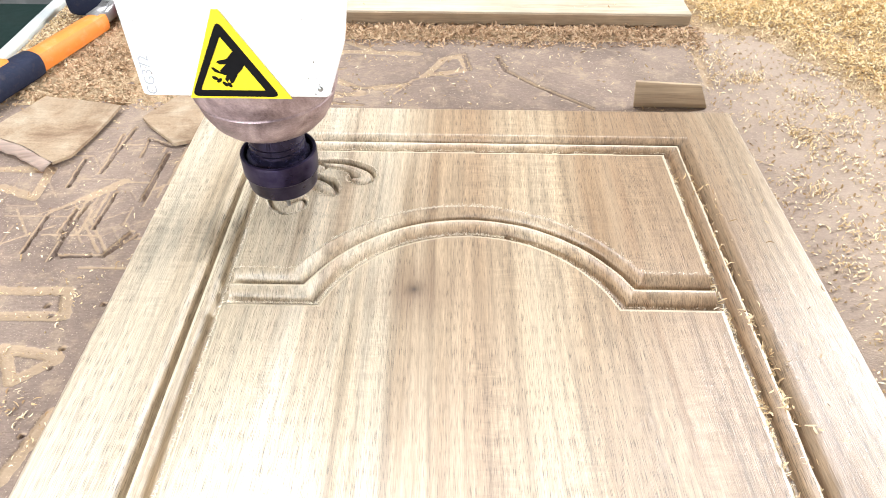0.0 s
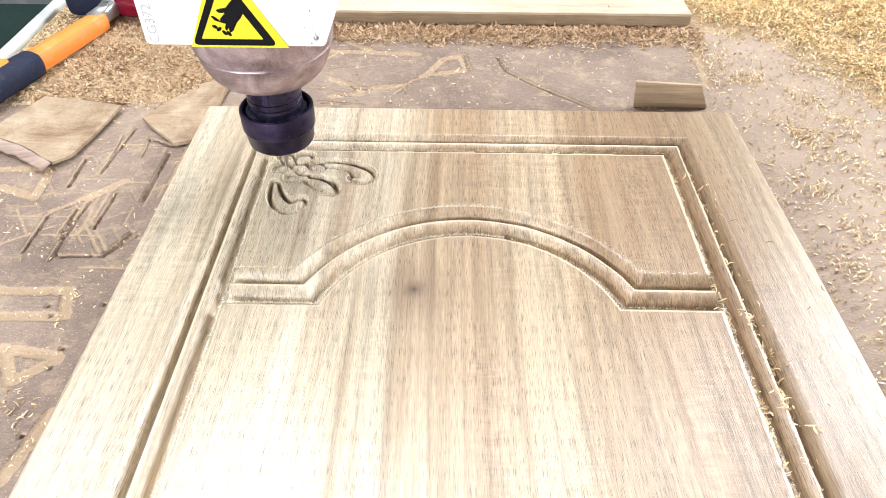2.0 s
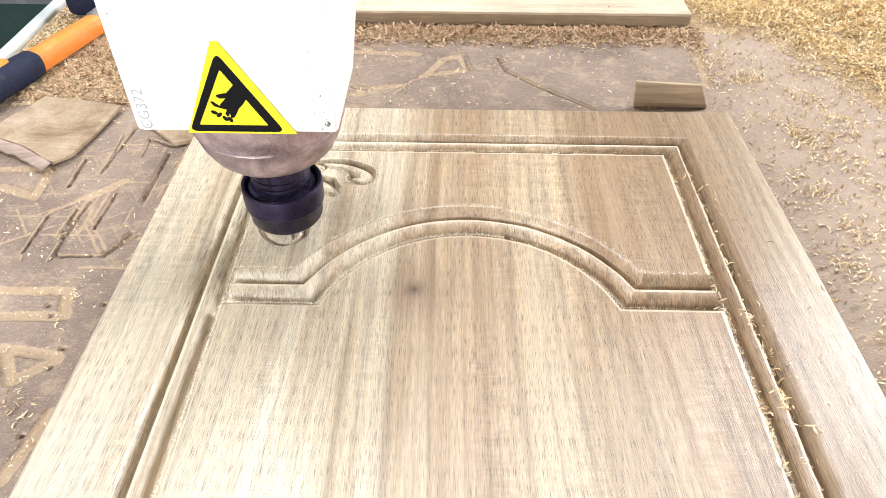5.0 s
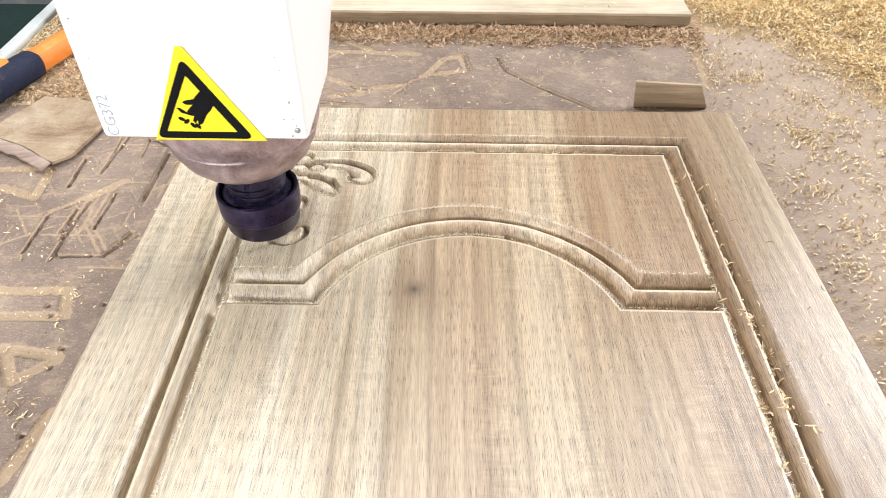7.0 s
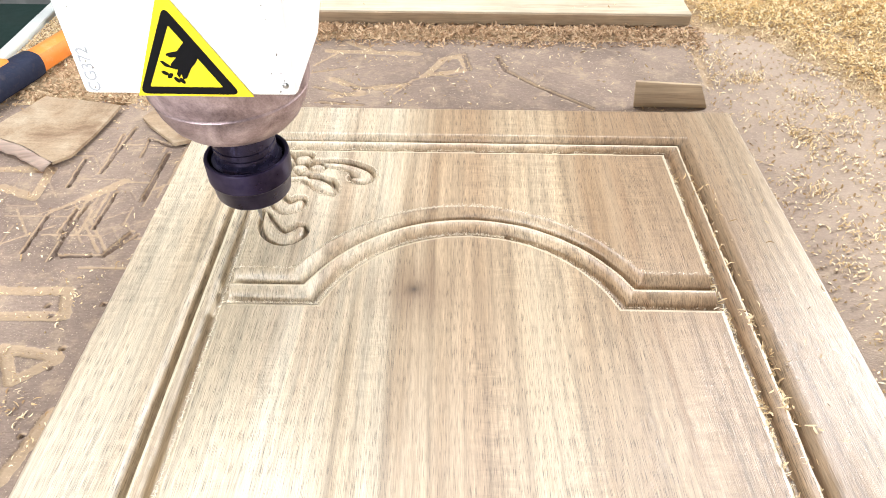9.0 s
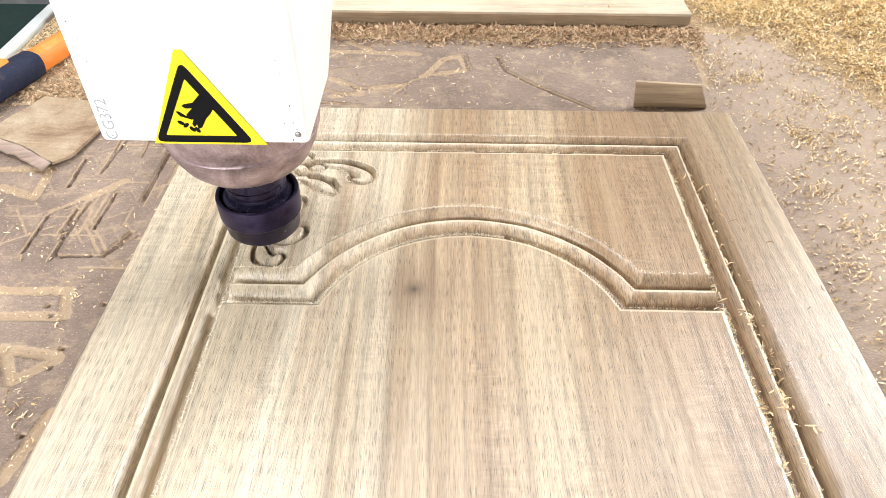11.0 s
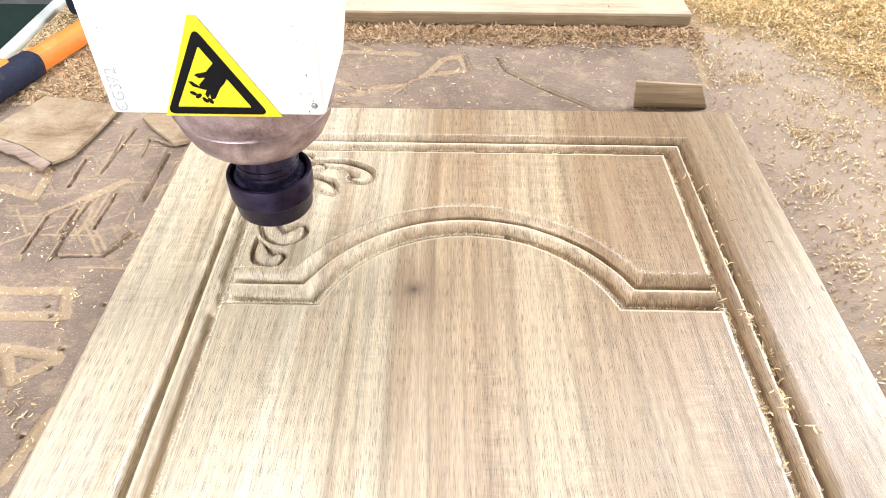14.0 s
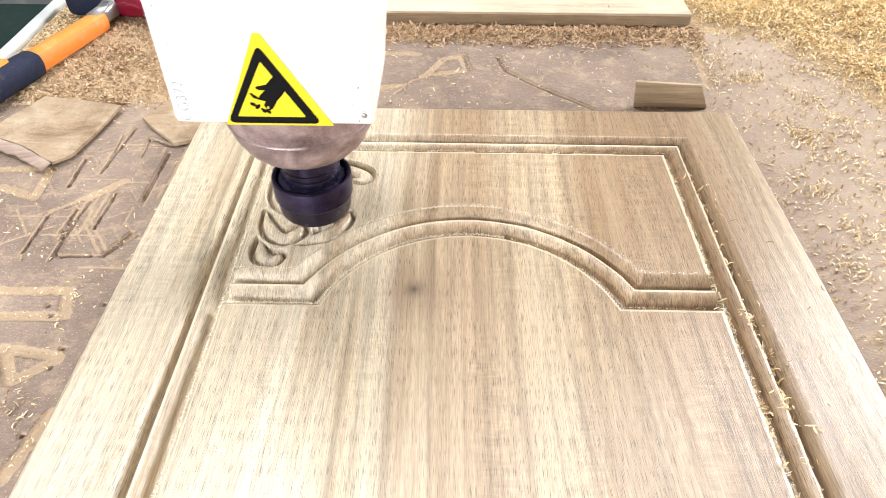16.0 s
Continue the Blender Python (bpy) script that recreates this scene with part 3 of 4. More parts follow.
# the shop around the machine
floor = part("floor", box(5.4, 5.4, 0.1, 0, at=(0.6, 0, -0.9)), CONCRETE)
tagged(floor, "grey concrete workshop floor", "floor", kind="structure")
tagged(part("wall_north", box(4.2, 0.1, 3.6, 0, at=(0.7, 2.65, 0.95)), PLASTER), "plain painted workshop wall", "wall", kind="structure")
tagged(part("wall_west", box(0.1, 5.2, 3.6, 0, at=(-1.45, 0, 0.95)), PLASTER), "plain painted workshop wall", "wall", kind="structure")
for nm, px, sy, py, h, pz in (("wall_east", 2.65, 0.55, 2.325, 3.6, 0.95), ("wall_east_near", 2.65, 3.0, -1.1, 3.6, 0.95), ("wall_east_top", 2.65, 1.65, 1.225, 0.7, 2.4)):
    tagged(part(nm, box(0.1, sy, h, 0, at=(px, py, pz)), PLASTER), "plain workshop wall beside an open doorway", "wall", kind="structure")
# south wall pieces leave an invented opening for the front fill
for nm, sx, px, h, pz in (("wall_south", 2.5, 1.45, 3.6, 0.95), ("wall_south_far", 0.15, -1.325, 3.6, 0.95), ("wall_south_top", 1.45, -0.525, 0.75, 2.375), ("wall_south_low", 1.45, -0.525, 1.05, -0.325)):
    tagged(part(nm, box(sx, 0.1, h, 0, at=(px, -2.65, pz)), PLASTER), "plain workshop wall beside an opening added for the front fill", "wall", kind="structure")
tagged(part("ceiling", box(5.4, 5.4, 0.1, 0, at=(0.6, 0, 2.8)), PLASTER), "plain white workshop ceiling", "ceiling", kind="structure")
# the second housing is invented, to carry the added near fill
for nm, lab, cx, cy, cz, sx, sy in (("ceiling_lamp", "long white ceiling lamp over the machine", -0.32, 0.62, 2.36, 2.0, 0.7), ("near_fill_lamp", "unseen white fill lamp on a rod, added to brighten the panel", -0.40, -0.78, 0.43, 0.6, 0.2)):
    lamp = thing(nm, lab, "lamp")
    part("lamp_housing", box(sx, sy, 0.05, 0.004, at=(cx, cy, cz)), WHITE, lamp)
    part("lamp_rod", box(0.02, 0.02, 2.77 - cz, 0.002, at=(cx, cy, (2.77 + cz) / 2)), ALLOY, lamp)
bed = thing("machine_bed", "dark green painted machine bed under the table", "machine")
part("bed_body", box(0.5, 1.5, 0.5, 0.01, at=(-0.85, 0.3, -0.60)), GREEN, bed)
part("bed_leg", box(1.2, 1.4, 0.8, 0.01, at=(0.2, 0, -0.44)), GREEN, bed)


# ---- boards, offcuts and tools on the table ----
def build_back_board():
    ob = thing("plank", "pale sawn plank lying on the table in sawdust", "plank")
    part("plank_board", box(0.40, 0.14, 0.0125, 0.0012, at=(0.022, 0.262, 0.0072)), BOARD, ob)
    # dark strip puts the front edge's shade into colour
    part("shade_strip", box(0.398, 0.0015, 0.0105, 0.0004, at=(0.022, 0.1915, 0.0066)), BLOCK, ob, "dark strip standing in for shade on the front edge")
    return ob


build_back_board()


def build_block():
    ob = thing("wood_block", "brown tapered softwood stop block behind the panel", "wood block")
    bm = prism([(0.1379, 0.0), (0.1984, 0.0), (0.1887, 0.0235 - 0.0028), (0.1356, 0.0235)], 0, 0.003, 0.0006)
    part("block_body", bm, BLOCK, ob, at=Matrix.Translation((0, 0.041, 0.0005)) @ pose(0, 0, 0, 90, 0, 0))
    return ob


build_block()


def smooth_edge(points, n):
    """Even points along a broken line."""
    p = np.array(points)
    d = np.concatenate([[0], np.cumsum(np.hypot(*np.diff(p, axis=0).T))])
    t = np.linspace(0, d[-1], n)
    return list(zip(np.interp(t, d, p[:, 0]), np.interp(t, d, p[:, 1])))


def build_offcut(name, label, outline, thick, at):
    ob = thing(name, label, "offcut", at)
    bm = prism(outline, 0, thick, 0)
    bmesh.ops.triangulate(bm, faces=[f for f in bm.faces if len(f.verts) > 4])
    bmesh.ops.subdivide_edges(bm, edges=bm.edges[:], cuts=5, use_grid_fill=True)
    for v in bm.verts:
        n = noise.noise(Vector((v.co.x * 60, v.co.y * 60, 0.3)))
        v.co.x += 0.0012 * n
        v.co.y += 0.0012 * noise.noise(Vector((v.co.x * 50, v.co.y * 70, 5.3)))
        v.co.z += 0.0012 * noise.noise(Vector((v.co.x * 22, v.co.y * 22, 2.1)))
    part("sheet", bm, SCRAP, ob, smooth=False)
    return ob


sheet_outline = [(-0.3015, -0.0575), (-0.3317, -0.0374), (-0.3587, -0.0259), (-0.3721, -0.0201), (-0.3658, -0.0064), (-0.3572, 0.013), (-0.3472, 0.0344), (-0.3136, 0.029), (-0.2799, 0.021), (-0.2861, -0.0172), (-0.2924, -0.0488)]
veneer = build_offcut("veneer_offcut", "torn pale veneer offcut lying tilted on the table", sheet_outline, 0.0022, pose(0, 0, 0.0035))
# the torn front edge curls down to the table
bm = bmesh.new()
rows = []
for k in range(7):
    t = k / 6
    rows.append([bm.verts.new((x - 0.004 * t + 0.001 * noise.noise(Vector((x * 90, t * 3, 1.0))), y - 0.0085 * t + 0.0016 * noise.noise(Vector((x * 140, t * 2, 7.0))), 0.0022 - 0.0030 * t * t)) for x, y in smooth_edge(sheet_outline[:4], 24)])
for p, q in zip(rows, rows[1:]):
    for k in range(len(p) - 1):
        bm.faces.new((p[k], p[k + 1], q[k + 1], q[k]))
bmesh.ops.solidify(bm, geom=bm.faces[:], thickness=0.0008)
part("torn_edge", bm, TORN, veneer, "pinkish torn edge curling down", smooth=True)
build_offcut("wood_offcut", "flat pinkish offcut tucked beside the panel", [(-0.2588, 0.0069), (-0.240, -0.0125), (-0.2225, -0.0288), (-0.2025, -0.0205), (-0.2025, 0.075), (-0.2276, 0.0616), (-0.2454, 0.0333)], 0.003, pose(0, 0, 0.0012))


TOOL_AT = look((-0.3735, 0.0785, 0.0135), (-0.3505, 0.1661, 0.0115))


def loft(points, n=16):
    """A tapered bar through rows of x, y, z, half width and half thickness."""
    bm = bmesh.new()
    rings = []
    for i, (x, y, z, rw, rt) in enumerate(points):
        p, q = Vector(points[max(i - 1, 0)][:3]), Vector(points[min(i + 1, len(points) - 1)][:3])
        along = (q - p).normalized()
        side = along.cross(Vector((0, 0, 1))).normalized()
        up = side.cross(along)
        ring = []
        for k in range(n):
            t = 2 * math.pi * k / n
            c, s = math.cos(t), math.sin(t)
            ring.append(bm.verts.new(Vector((x, y, z)) + side * rw * math.copysign(abs(c) ** 0.7, c) + up * rt * math.copysign(abs(s) ** 0.7, s)))
        rings.append(ring)
    for u, w in zip(rings, rings[1:]):
        for k in range(n):
            bm.faces.new((u[k], u[(k + 1) % n], w[(k + 1) % n], w[k]))
    bm.faces.new(rings[0][::-1])
    bm.faces.new(rings[-1])
    bmesh.ops.recalc_face_normals(bm, faces=bm.faces[:])
    return bm


def build_hand_tool():
    """A claw hammer lying on its side in the sawdust."""
    ob = thing("claw_hammer", "claw hammer with orange shank, navy grip and dark red claw", "hammer", TOOL_AT)
    inv = TOOL_AT.inverted()
    part("neck", loft([(-0.3545, 0.160, 0.0135, 0.008, 0.008), (-0.3500, 0.176, 0.0145, 0.0075, 0.008), (-0.3475, 0.190, 0.0155, 0.009, 0.009), (-0.346, 0.200, 0.016, 0.009, 0.009)]), CUTTER, ob, "grey steel neck", smooth=True, at=inv)
    part("poll", loft([(-0.344, 0.1955, 0.016, 0.008, 0.009), (-0.362, 0.2005, 0.016, 0.0085, 0.0095), (-0.366, 0.2012, 0.016, 0.012, 0.013), (-0.386, 0.2040, 0.016, 0.0135, 0.0145), (-0.392, 0.2048, 0.016, 0.0125, 0.0135), (-0.3935, 0.205, 0.016, 0.010, 0.011)]), NAVY, ob, "dark steel striking poll", smooth=True, at=inv)
    part("claw", loft([(-0.346, 0.1950, 0.016, 0.009, 0.011), (-0.332, 0.1955, 0.017, 0.012, 0.013), (-0.318, 0.1925, 0.017, 0.012, 0.012), (-0.306, 0.1840, 0.014, 0.010, 0.009), (-0.2985, 0.172, 0.009, 0.007, 0.006), (-0.294, 0.159, 0.004, 0.003, 0.0025), (-0.2932, 0.1565, 0.003, 0.001, 0.001)]), RED, ob, "dark red lacquered curved claw", smooth=True, at=inv)
    # local -z points along the handle towards its head
    def oval(profile, squash, square=0.0):
        bm = lathe([(r, z) for r, z in profile], 32)
        for v in bm.verts:
            r = max(math.hypot(v.co.x, v.co.y), 1e-9)
            k = 1 + square * (r / max(abs(v.co.x), abs(v.co.y)) - 1)
            v.co.x, v.co.y = v.co.x * k, v.co.y * k * squash
        return bm
    shank = part("shank", oval([(0.0069, -0.0915), (0.0083, -0.0908), (0.0089, -0.088), (0.0092, -0.07), (0.0095, 0.0), (0.0095, 0.03)], 0.95, 0.45), ORANGE, ob, "orange rubber shank", smooth=True)
    sharp_by_angle(shank, 40)
    part("grip", oval([(0.0093, 0.0), (0.0114, 0.002), (0.0120, 0.012), (0.0117, 0.05), (0.0125, 0.12), (0.0112, 0.15), (0.0069, 0.155)], 0.95, 0.25), NAVY, ob, "dusty navy rubber grip", smooth=True)
    part("inlay", oval([(0.0034, 0.022), (0.0065, 0.025), (0.0065, 0.09), (0.0034, 0.094)], 0.5), ORANGE, ob, "orange inlay of the grip", smooth=True, at=pose(-0.006, 0.0105, 0))
    return ob


build_hand_tool()
# ---- the router spindle ----
def build_spindle():
    sp = thing("router_spindle", "white-covered router spindle with black collet nut cutting the panel", "router spindle")
    AXIS = Matrix.Translation((0.0022, 0, 0))
    part("cutter", lathe([(0.0003, 0.0), (0.0008, 0.003), (0.0015, 0.010), (0.0016, 0.026)], 20), CUTTER, sp, "slim carving cutter", smooth=True, at=AXIS)
    nut = part("collet_nut", lathe([(0.006, 0.0232), (0.0180, 0.0232), (0.0196, 0.0238), (0.0205, 0.0252), (0.0216, 0.0345), (0.0221, 0.0352), (0.0226, 0.0358), (0.0227, 0.0470), (0.0224, 0.0480), (0.0216, 0.0484), (0.0206, 0.0482), (0.0202, 0.0474), (0.0200, 0.0430), (0.0170, 0.0420), (0.0166, 0.0424)], 72), BLACK, sp, "black collet nut", smooth=True, at=AXIS)
    sharp_by_angle(nut, 30)
    neck = part("neck", lathe([(0.0166, 0.0418), (0.0188, 0.0446), (0.0193, 0.0456), (0.0188, 0.0466), (0.0170, 0.0474), (0.0166, 0.0520), (0.0160, 0.0524), (0.0160, 0.0532), (0.0166, 0.0536), (0.0166, 0.0560), (0.0160, 0.0564), (0.0160, 0.0572), (0.0166, 0.0576), (0.0166, 0.0750)], 64), GLOSSBLACK, sp, "polished black threaded neck", smooth=True, at=AXIS)
    sharp_by_angle(neck, 30)
    body = part("housing", lathe([(0.012, 0.0700), (0.0255, 0.0700), (0.0290, 0.0712), (0.0330, 0.0755), (0.0368, 0.0830), (0.0386, 0.0898), (0.0382, 0.0906), (0.0382, 0.0912), (0.0396, 0.0920), (0.0401, 0.0970), (0.0401, 0.130)], 80), STEEL, sp, "dusty turned steel housing", smooth=True, at=AXIS)
    sharp_by_angle(body, 30)
    x0, x1, y0, y1, z0, z1 = -0.0458, 0.0462, -0.0443, 0.098, 0.108, 0.36
    bm = bmesh.new()
    side = [(y0, z0), (y0 + 0.060, z0), (y1, z0 + 0.055), (y1, z1), (y0, z1)]
    a = [bm.verts.new((x0, y, z)) for y, z in side]
    b = [bm.verts.new((x1, y, z)) for y, z in side]
    bm.faces.new(a)
    bm.faces.new(b[::-1])
    for i in range(5):
        bm.faces.new((a[i], b[i], b[(i + 1) % 5], a[(i + 1) % 5]))
    bmesh.ops.recalc_face_normals(bm, faces=bm.faces[:])
    bmesh.ops.bevel(bm, geom=bm.edges[:], offset=0.0028, segments=3, affect="EDGES", profile=0.55)
    cover = part("cover", bm, WHITE, sp, "white enamelled sheet cover, chipped at the corners", smooth=True)
    sharp_by_angle(cover, 25)
    for sx in (x1 - 0.0045,):
        part("screw", lathe([(0.0003, 0.0), (0.0014, 0.0), (0.0014, 0.0004), (0.0011, 0.0007), (0.0003, 0.0008)], 20), CUTTER, cover, "small steel screw", smooth=True, at=Matrix.Translation((sx, y0, z0 + 0.0055)) @ pose(0, 0, 0, 90, 0, 0))
    # warning sticker on the front face
    yf = y0 - 0.0003
    up = Matrix.Translation((0, yf, z0)) @ pose(0, 0, 0, 90, 0, 0)
    tri = [(-0.0222, 0.0002), (0.0275, 0.0002), (0.0005, 0.0447), (-0.0025, 0.0447)]
    sticker = part("warning_sticker", prism(tri, 0, 0.0003), YELLOW, cover, "yellow triangular warning sticker", at=up)

    def band(outer, inner, z0, z1):
        bm = bmesh.new()
        n = len(outer)
        rows = [[bm.verts.new((x, y, z)) for x, y in loop] for loop, z in ((outer, z0), (outer, z1), (inner, z1), (inner, z0))]
        for k in range(4):
            p, q = rows[k], rows[(k + 1) % 4]
            for i in range(n):
                bm.faces.new((p[i], p[(i + 1) % n], q[(i + 1) % n], q[i]))
        bmesh.ops.recalc_face_normals(bm, faces=bm.faces[:])
        return bm

    def rounded(corners, r, n=5):
        out = []
        m = len(corners)
        for i in range(m):
            p, c, q = Vector(corners[i - 1]), Vector(corners[i]), Vector(corners[(i + 1) % m])
            u, w = (p - c).normalized(), (q - c).normalized()
            for k in range(n + 1):
                t = k / n
                out.append(tuple((1 - t) ** 2 * (c + u * r) + 2 * t * (1 - t) * c + t * t * (c + w * r)))
        return out

    part("sticker_border", band(rounded([(-0.0212, 0.0012), (0.0222, 0.0012), (-0.0012, 0.0400)], 0.004), rounded([(-0.0160, 0.0046), (0.0152, 0.0046), (-0.0012, 0.0320)], 0.0008), 0.0003, 0.00045), INK, sticker, "black printed border")
    # pictogram: a plain dark mark above small rounded marks
    pic = [(0.0035, 0.0252), (0.0085, 0.0194), (0.0057, 0.0154), (0.0036, 0.0134), (0.0008, 0.0088), (-0.0011, 0.008), (-0.0011, 0.0105), (-0.0024, 0.0088), (-0.0032, 0.0105), (-0.0021, 0.0126), (-0.0046, 0.0134), (-0.0046, 0.0151), (-0.0015, 0.0182), (-0.0041, 0.0181), (-0.0057, 0.0192), (-0.0049, 0.02), (-0.0006, 0.0209)]
    part("pictogram", prism(pic, 0.0003, 0.00045), INK, sticker, "plain black pictogram mark")
    part("pictogram_bar", prism([(-0.0088, 0.0165), (-0.0075, 0.0166), (-0.0027, 0.0126), (-0.0074, 0.0142)], 0.0003, 0.00045), INK, sticker)
    for cx, cz, ang in ((-0.0079, 0.011, 0.5), (-0.006, 0.0098, -0.7), (-0.0036, 0.0079, 0.9), (-0.0015, 0.0075, 1.0)):
        o = [(cx + 0.0016 * math.cos(t) * math.cos(ang) - 0.0009 * math.sin(t) * math.sin(ang), cz - 0.0016 * math.cos(t) * math.sin(ang) - 0.0009 * math.sin(t) * math.cos(ang)) for t in np.linspace(0, 2 * math.pi, 12, endpoint=False)]
        part("pictogram_dot", prism(o, 0.0003, 0.00045), INK, sticker)
    # code stamped down the cover's edge
    cu = bpy.data.curves.new("stamped_code", "FONT")
    cu.body, cu.size, cu.extrude = "CG372", 0.0070, 0.00005
    cu.materials.append(GREYINK)
    code = new("stamped_code", cu)
    code.parent = cover
    code.matrix_basis = Matrix.Translation((-0.0378, yf + 0.0002, z0 + 0.0015)) @ pose(0, 0, 0, 90, 0, 0) @ pose(0, 0, 0, 0, 0, 90)
    tagged(code, "faded grey stamped code")
    rng = random.Random(5)
    for _ in range(22):
        if rng.random() < 0.6:
            cx, cz = x1 - 0.004 - abs(rng.gauss(0, 0.004)), z0 + abs(rng.gauss(0, 0.02))
        else:
            cx, cz = x0 + 0.004 + abs(rng.gauss(0, 0.003)), z0 + rng.uniform(0, 0.11)
        r = rng.uniform(0.00015, 0.00042)
        o = [(cx + r * rng.uniform(0.5, 1.5) * math.cos(t), cz + r * rng.uniform(0.5, 2.2) * math.sin(t)) for t in np.linspace(0, 2 * math.pi, 7, endpoint=False)]
        part("paint_chip", prism(o, 0, 0.0001), SCUFF, cover, at=Matrix.Translation((0, yf + 0.0002, 0)) @ pose(0, 0, 0, 90, 0, 0))
    return sp


SPINDLE = build_spindle()


# ---- sawdust, shavings and torn fibres ----
def shavings(name, label, category, places, material, length=(0.003, 0.007), width=(0.0008, 0.0018), curl=1.6, seed=1, lift=0.0004, tilt=0.35):
    """Many thin curled strips in one mesh; places: rows of x, y, z."""
    rng = np.random.RandomState(seed)
    n, k = len(places), 4
    ln, wd = rng.uniform(*length, n), rng.uniform(*width, n)
    az, bend = rng.uniform(0, 2 * np.pi, n), rng.normal(0, curl, n)
    rise, roll = rng.normal(0, tilt, n), rng.normal(0, 0.6, n)
    s = np.linspace(-0.5, 0.5, k)
    ang = az[:, None] + bend[:, None] * s[None, :]
    px = np.cumsum(np.cos(ang), 1) * (ln / (k - 1))[:, None]
    py = np.cumsum(np.sin(ang), 1) * (ln / (k - 1))[:, None]
    px, py = px - px.mean(1, keepdims=True), py - py.mean(1, keepdims=True)
    pz = s[None, :] * (ln * np.sin(rise))[:, None] + (0.9 * ln * np.abs(rng.normal(0, 0.12, n)))[:, None] * (1 - 4 * s[None, :] ** 2)
    nx, ny = -np.sin(ang), np.cos(ang)
    taper = np.array([0.35, 1.0, 0.9, 0.4])[None, :] * wd[:, None] / 2
    cr, sr = np.cos(roll)[:, None], np.sin(roll)[:, None]
    left = np.stack([px + nx * taper * cr, py + ny * taper * cr, pz + taper * sr], -1)
    right = np.stack([px - nx * taper * cr, py - ny * taper * cr, pz - taper * sr], -1)
    v = np.stack([left, right], 2)
    v[..., 2] -= v[..., 2].min((1, 2), keepdims=True)
    v += np.asarray(places)[:, None, None, :] + np.array([0, 0, lift])
    verts = v.reshape(-1, 3)
    base = (np.arange(n) * 2 * k)[:, None] + (np.arange(k - 1) * 2)[None, :]
    faces = np.stack([base, base + 1, base + 3, base + 2], -1).reshape(-1, 4)
    me = bpy.data.meshes.new(name)
    me.vertices.add(len(verts))
    me.vertices.foreach_set("co", verts.astype(np.float32).ravel())
    me.loops.add(faces.size)
    me.loops.foreach_set("vertex_index", faces.astype(np.int32).ravel())
    me.polygons.add(len(faces))
    me.polygons.foreach_set("loop_start", np.arange(0, faces.size, 4, dtype=np.int32))
    me.update(calc_edges=True)
    me.materials.append(material)
    return tagged(new(name, me), label, category, kind="stuff")


def heap_height(x, y):
    """Height of the loose sawdust over the table."""
    n = fbm(x, y, 28, 21)
    f = fbm(x, y, 110, 22)
    front = 0.0036 * np.exp(-((y - 0.172) / 0.013) ** 2) * smooth(-0.2, -0.12, x) * smooth(0.235, 0.215, x)
    right = 0.011 * smooth(0.165, 0.215, y + 0.35 * np.clip(x - 0.30, 0, 1)) * smooth(0.215, 0.26, x)
    left = 0.0035 * smooth(0.012, 0.07, y) * smooth(-0.19, -0.235, x) * smooth(-0.412, -0.385, x)
    edge = 0.006 * smooth(0.39, 0.45, x + 0.45 * np.clip(y + 0.1, -0.05, 1))
    h = np.maximum.reduce([front, right, left, edge])
    k = h * (0.8 + 0.5 * n) + 0.0012 * f * smooth(0.0, 0.002, h) - 0.0009
    return np.where(h > 0.0007, k, -0.009)


hx, hy = steps((-0.412, 0.56, 0.0022)), steps((-0.30, 0.34, 0.0022))
gx, gy = np.meshgrid(hx, hy, indexing="ij")
HEAP = relief("sawdust_heap", hx, hy, heap_height(gx, gy), -0.0095, DUSTCHIP)
tagged(HEAP, "loose heap of tan sawdust on the table", "sawdust", kind="stuff")
DUSTM = Mat("packed_sawdust", rough=0.9, spec=0.15)
dn = DUSTM.noise(DUSTM.scaled(420, 420, 420), 1, 4, 0.75, 1.2)
db = DUSTM.noise(DUSTM.tc, 25, 4)
DUSTM.put("Base Color", DUSTM.mix(0.6, DUSTM.ramp(dn, (0.3, (0.20, 0.125, 0.07)), (0.5, (0.48, 0.34, 0.20)), (0.7, (0.70, 0.54, 0.35))), DUSTM.ramp(db, (0.35, 0.75), (0.65, 1.15)), "MULTIPLY"))
DUSTM.bump(dn, 0.9, 0.002)
HEAP.data.materials[0] = DUSTM.mat


def on_table(x, y):
    return np.stack([x, y, np.maximum(heap_height(x, y), 0.0)], -1)


rng = np.random.RandomState(12)


def scatter(n, x0, x1, y0, y1, density):
    x, y = rng.uniform(x0, x1, n), rng.uniform(y0, y1, n)
    keep = rng.rand(n) < density(x, y)
    return x[keep], y[keep]


def clumps(x, y):
    return smooth(0.0, 0.55, fbm(x, y, 34, 31)) + 0.12


x, y = scatter(22000, -0.2, 0.23, 0.14, 0.192, lambda x, y: np.exp(-((y - 0.172) / 0.018) ** 2) * (0.35 + 0.65 * clumps(x, y)))
shavings("shavings", "brown shavings drifted against the plank", "shavings", on_table(x, y), DUSTCHIP, (0.0025, 0.0062), seed=2, tilt=0.5)
x, y = scatter(42000, 0.21, 0.5, 0.02, 0.33, lambda x, y: smooth(0.0005, 0.006, heap_height(x, y)) * 0.9)
shavings("shavings", "golden shavings heaped on the table", "shavings", on_table(x, y), GOLDCHIP, (0.002, 0.0058), (0.0006, 0.0018), seed=3, tilt=0.6, curl=2.0)
x, y = scatter(30000, -0.41, -0.2, 0.02, 0.25, lambda x, y: 0.05 + smooth(-0.001, 0.0025, heap_height(x, y)) * 0.75 * (0.35 + clumps(x, y)))
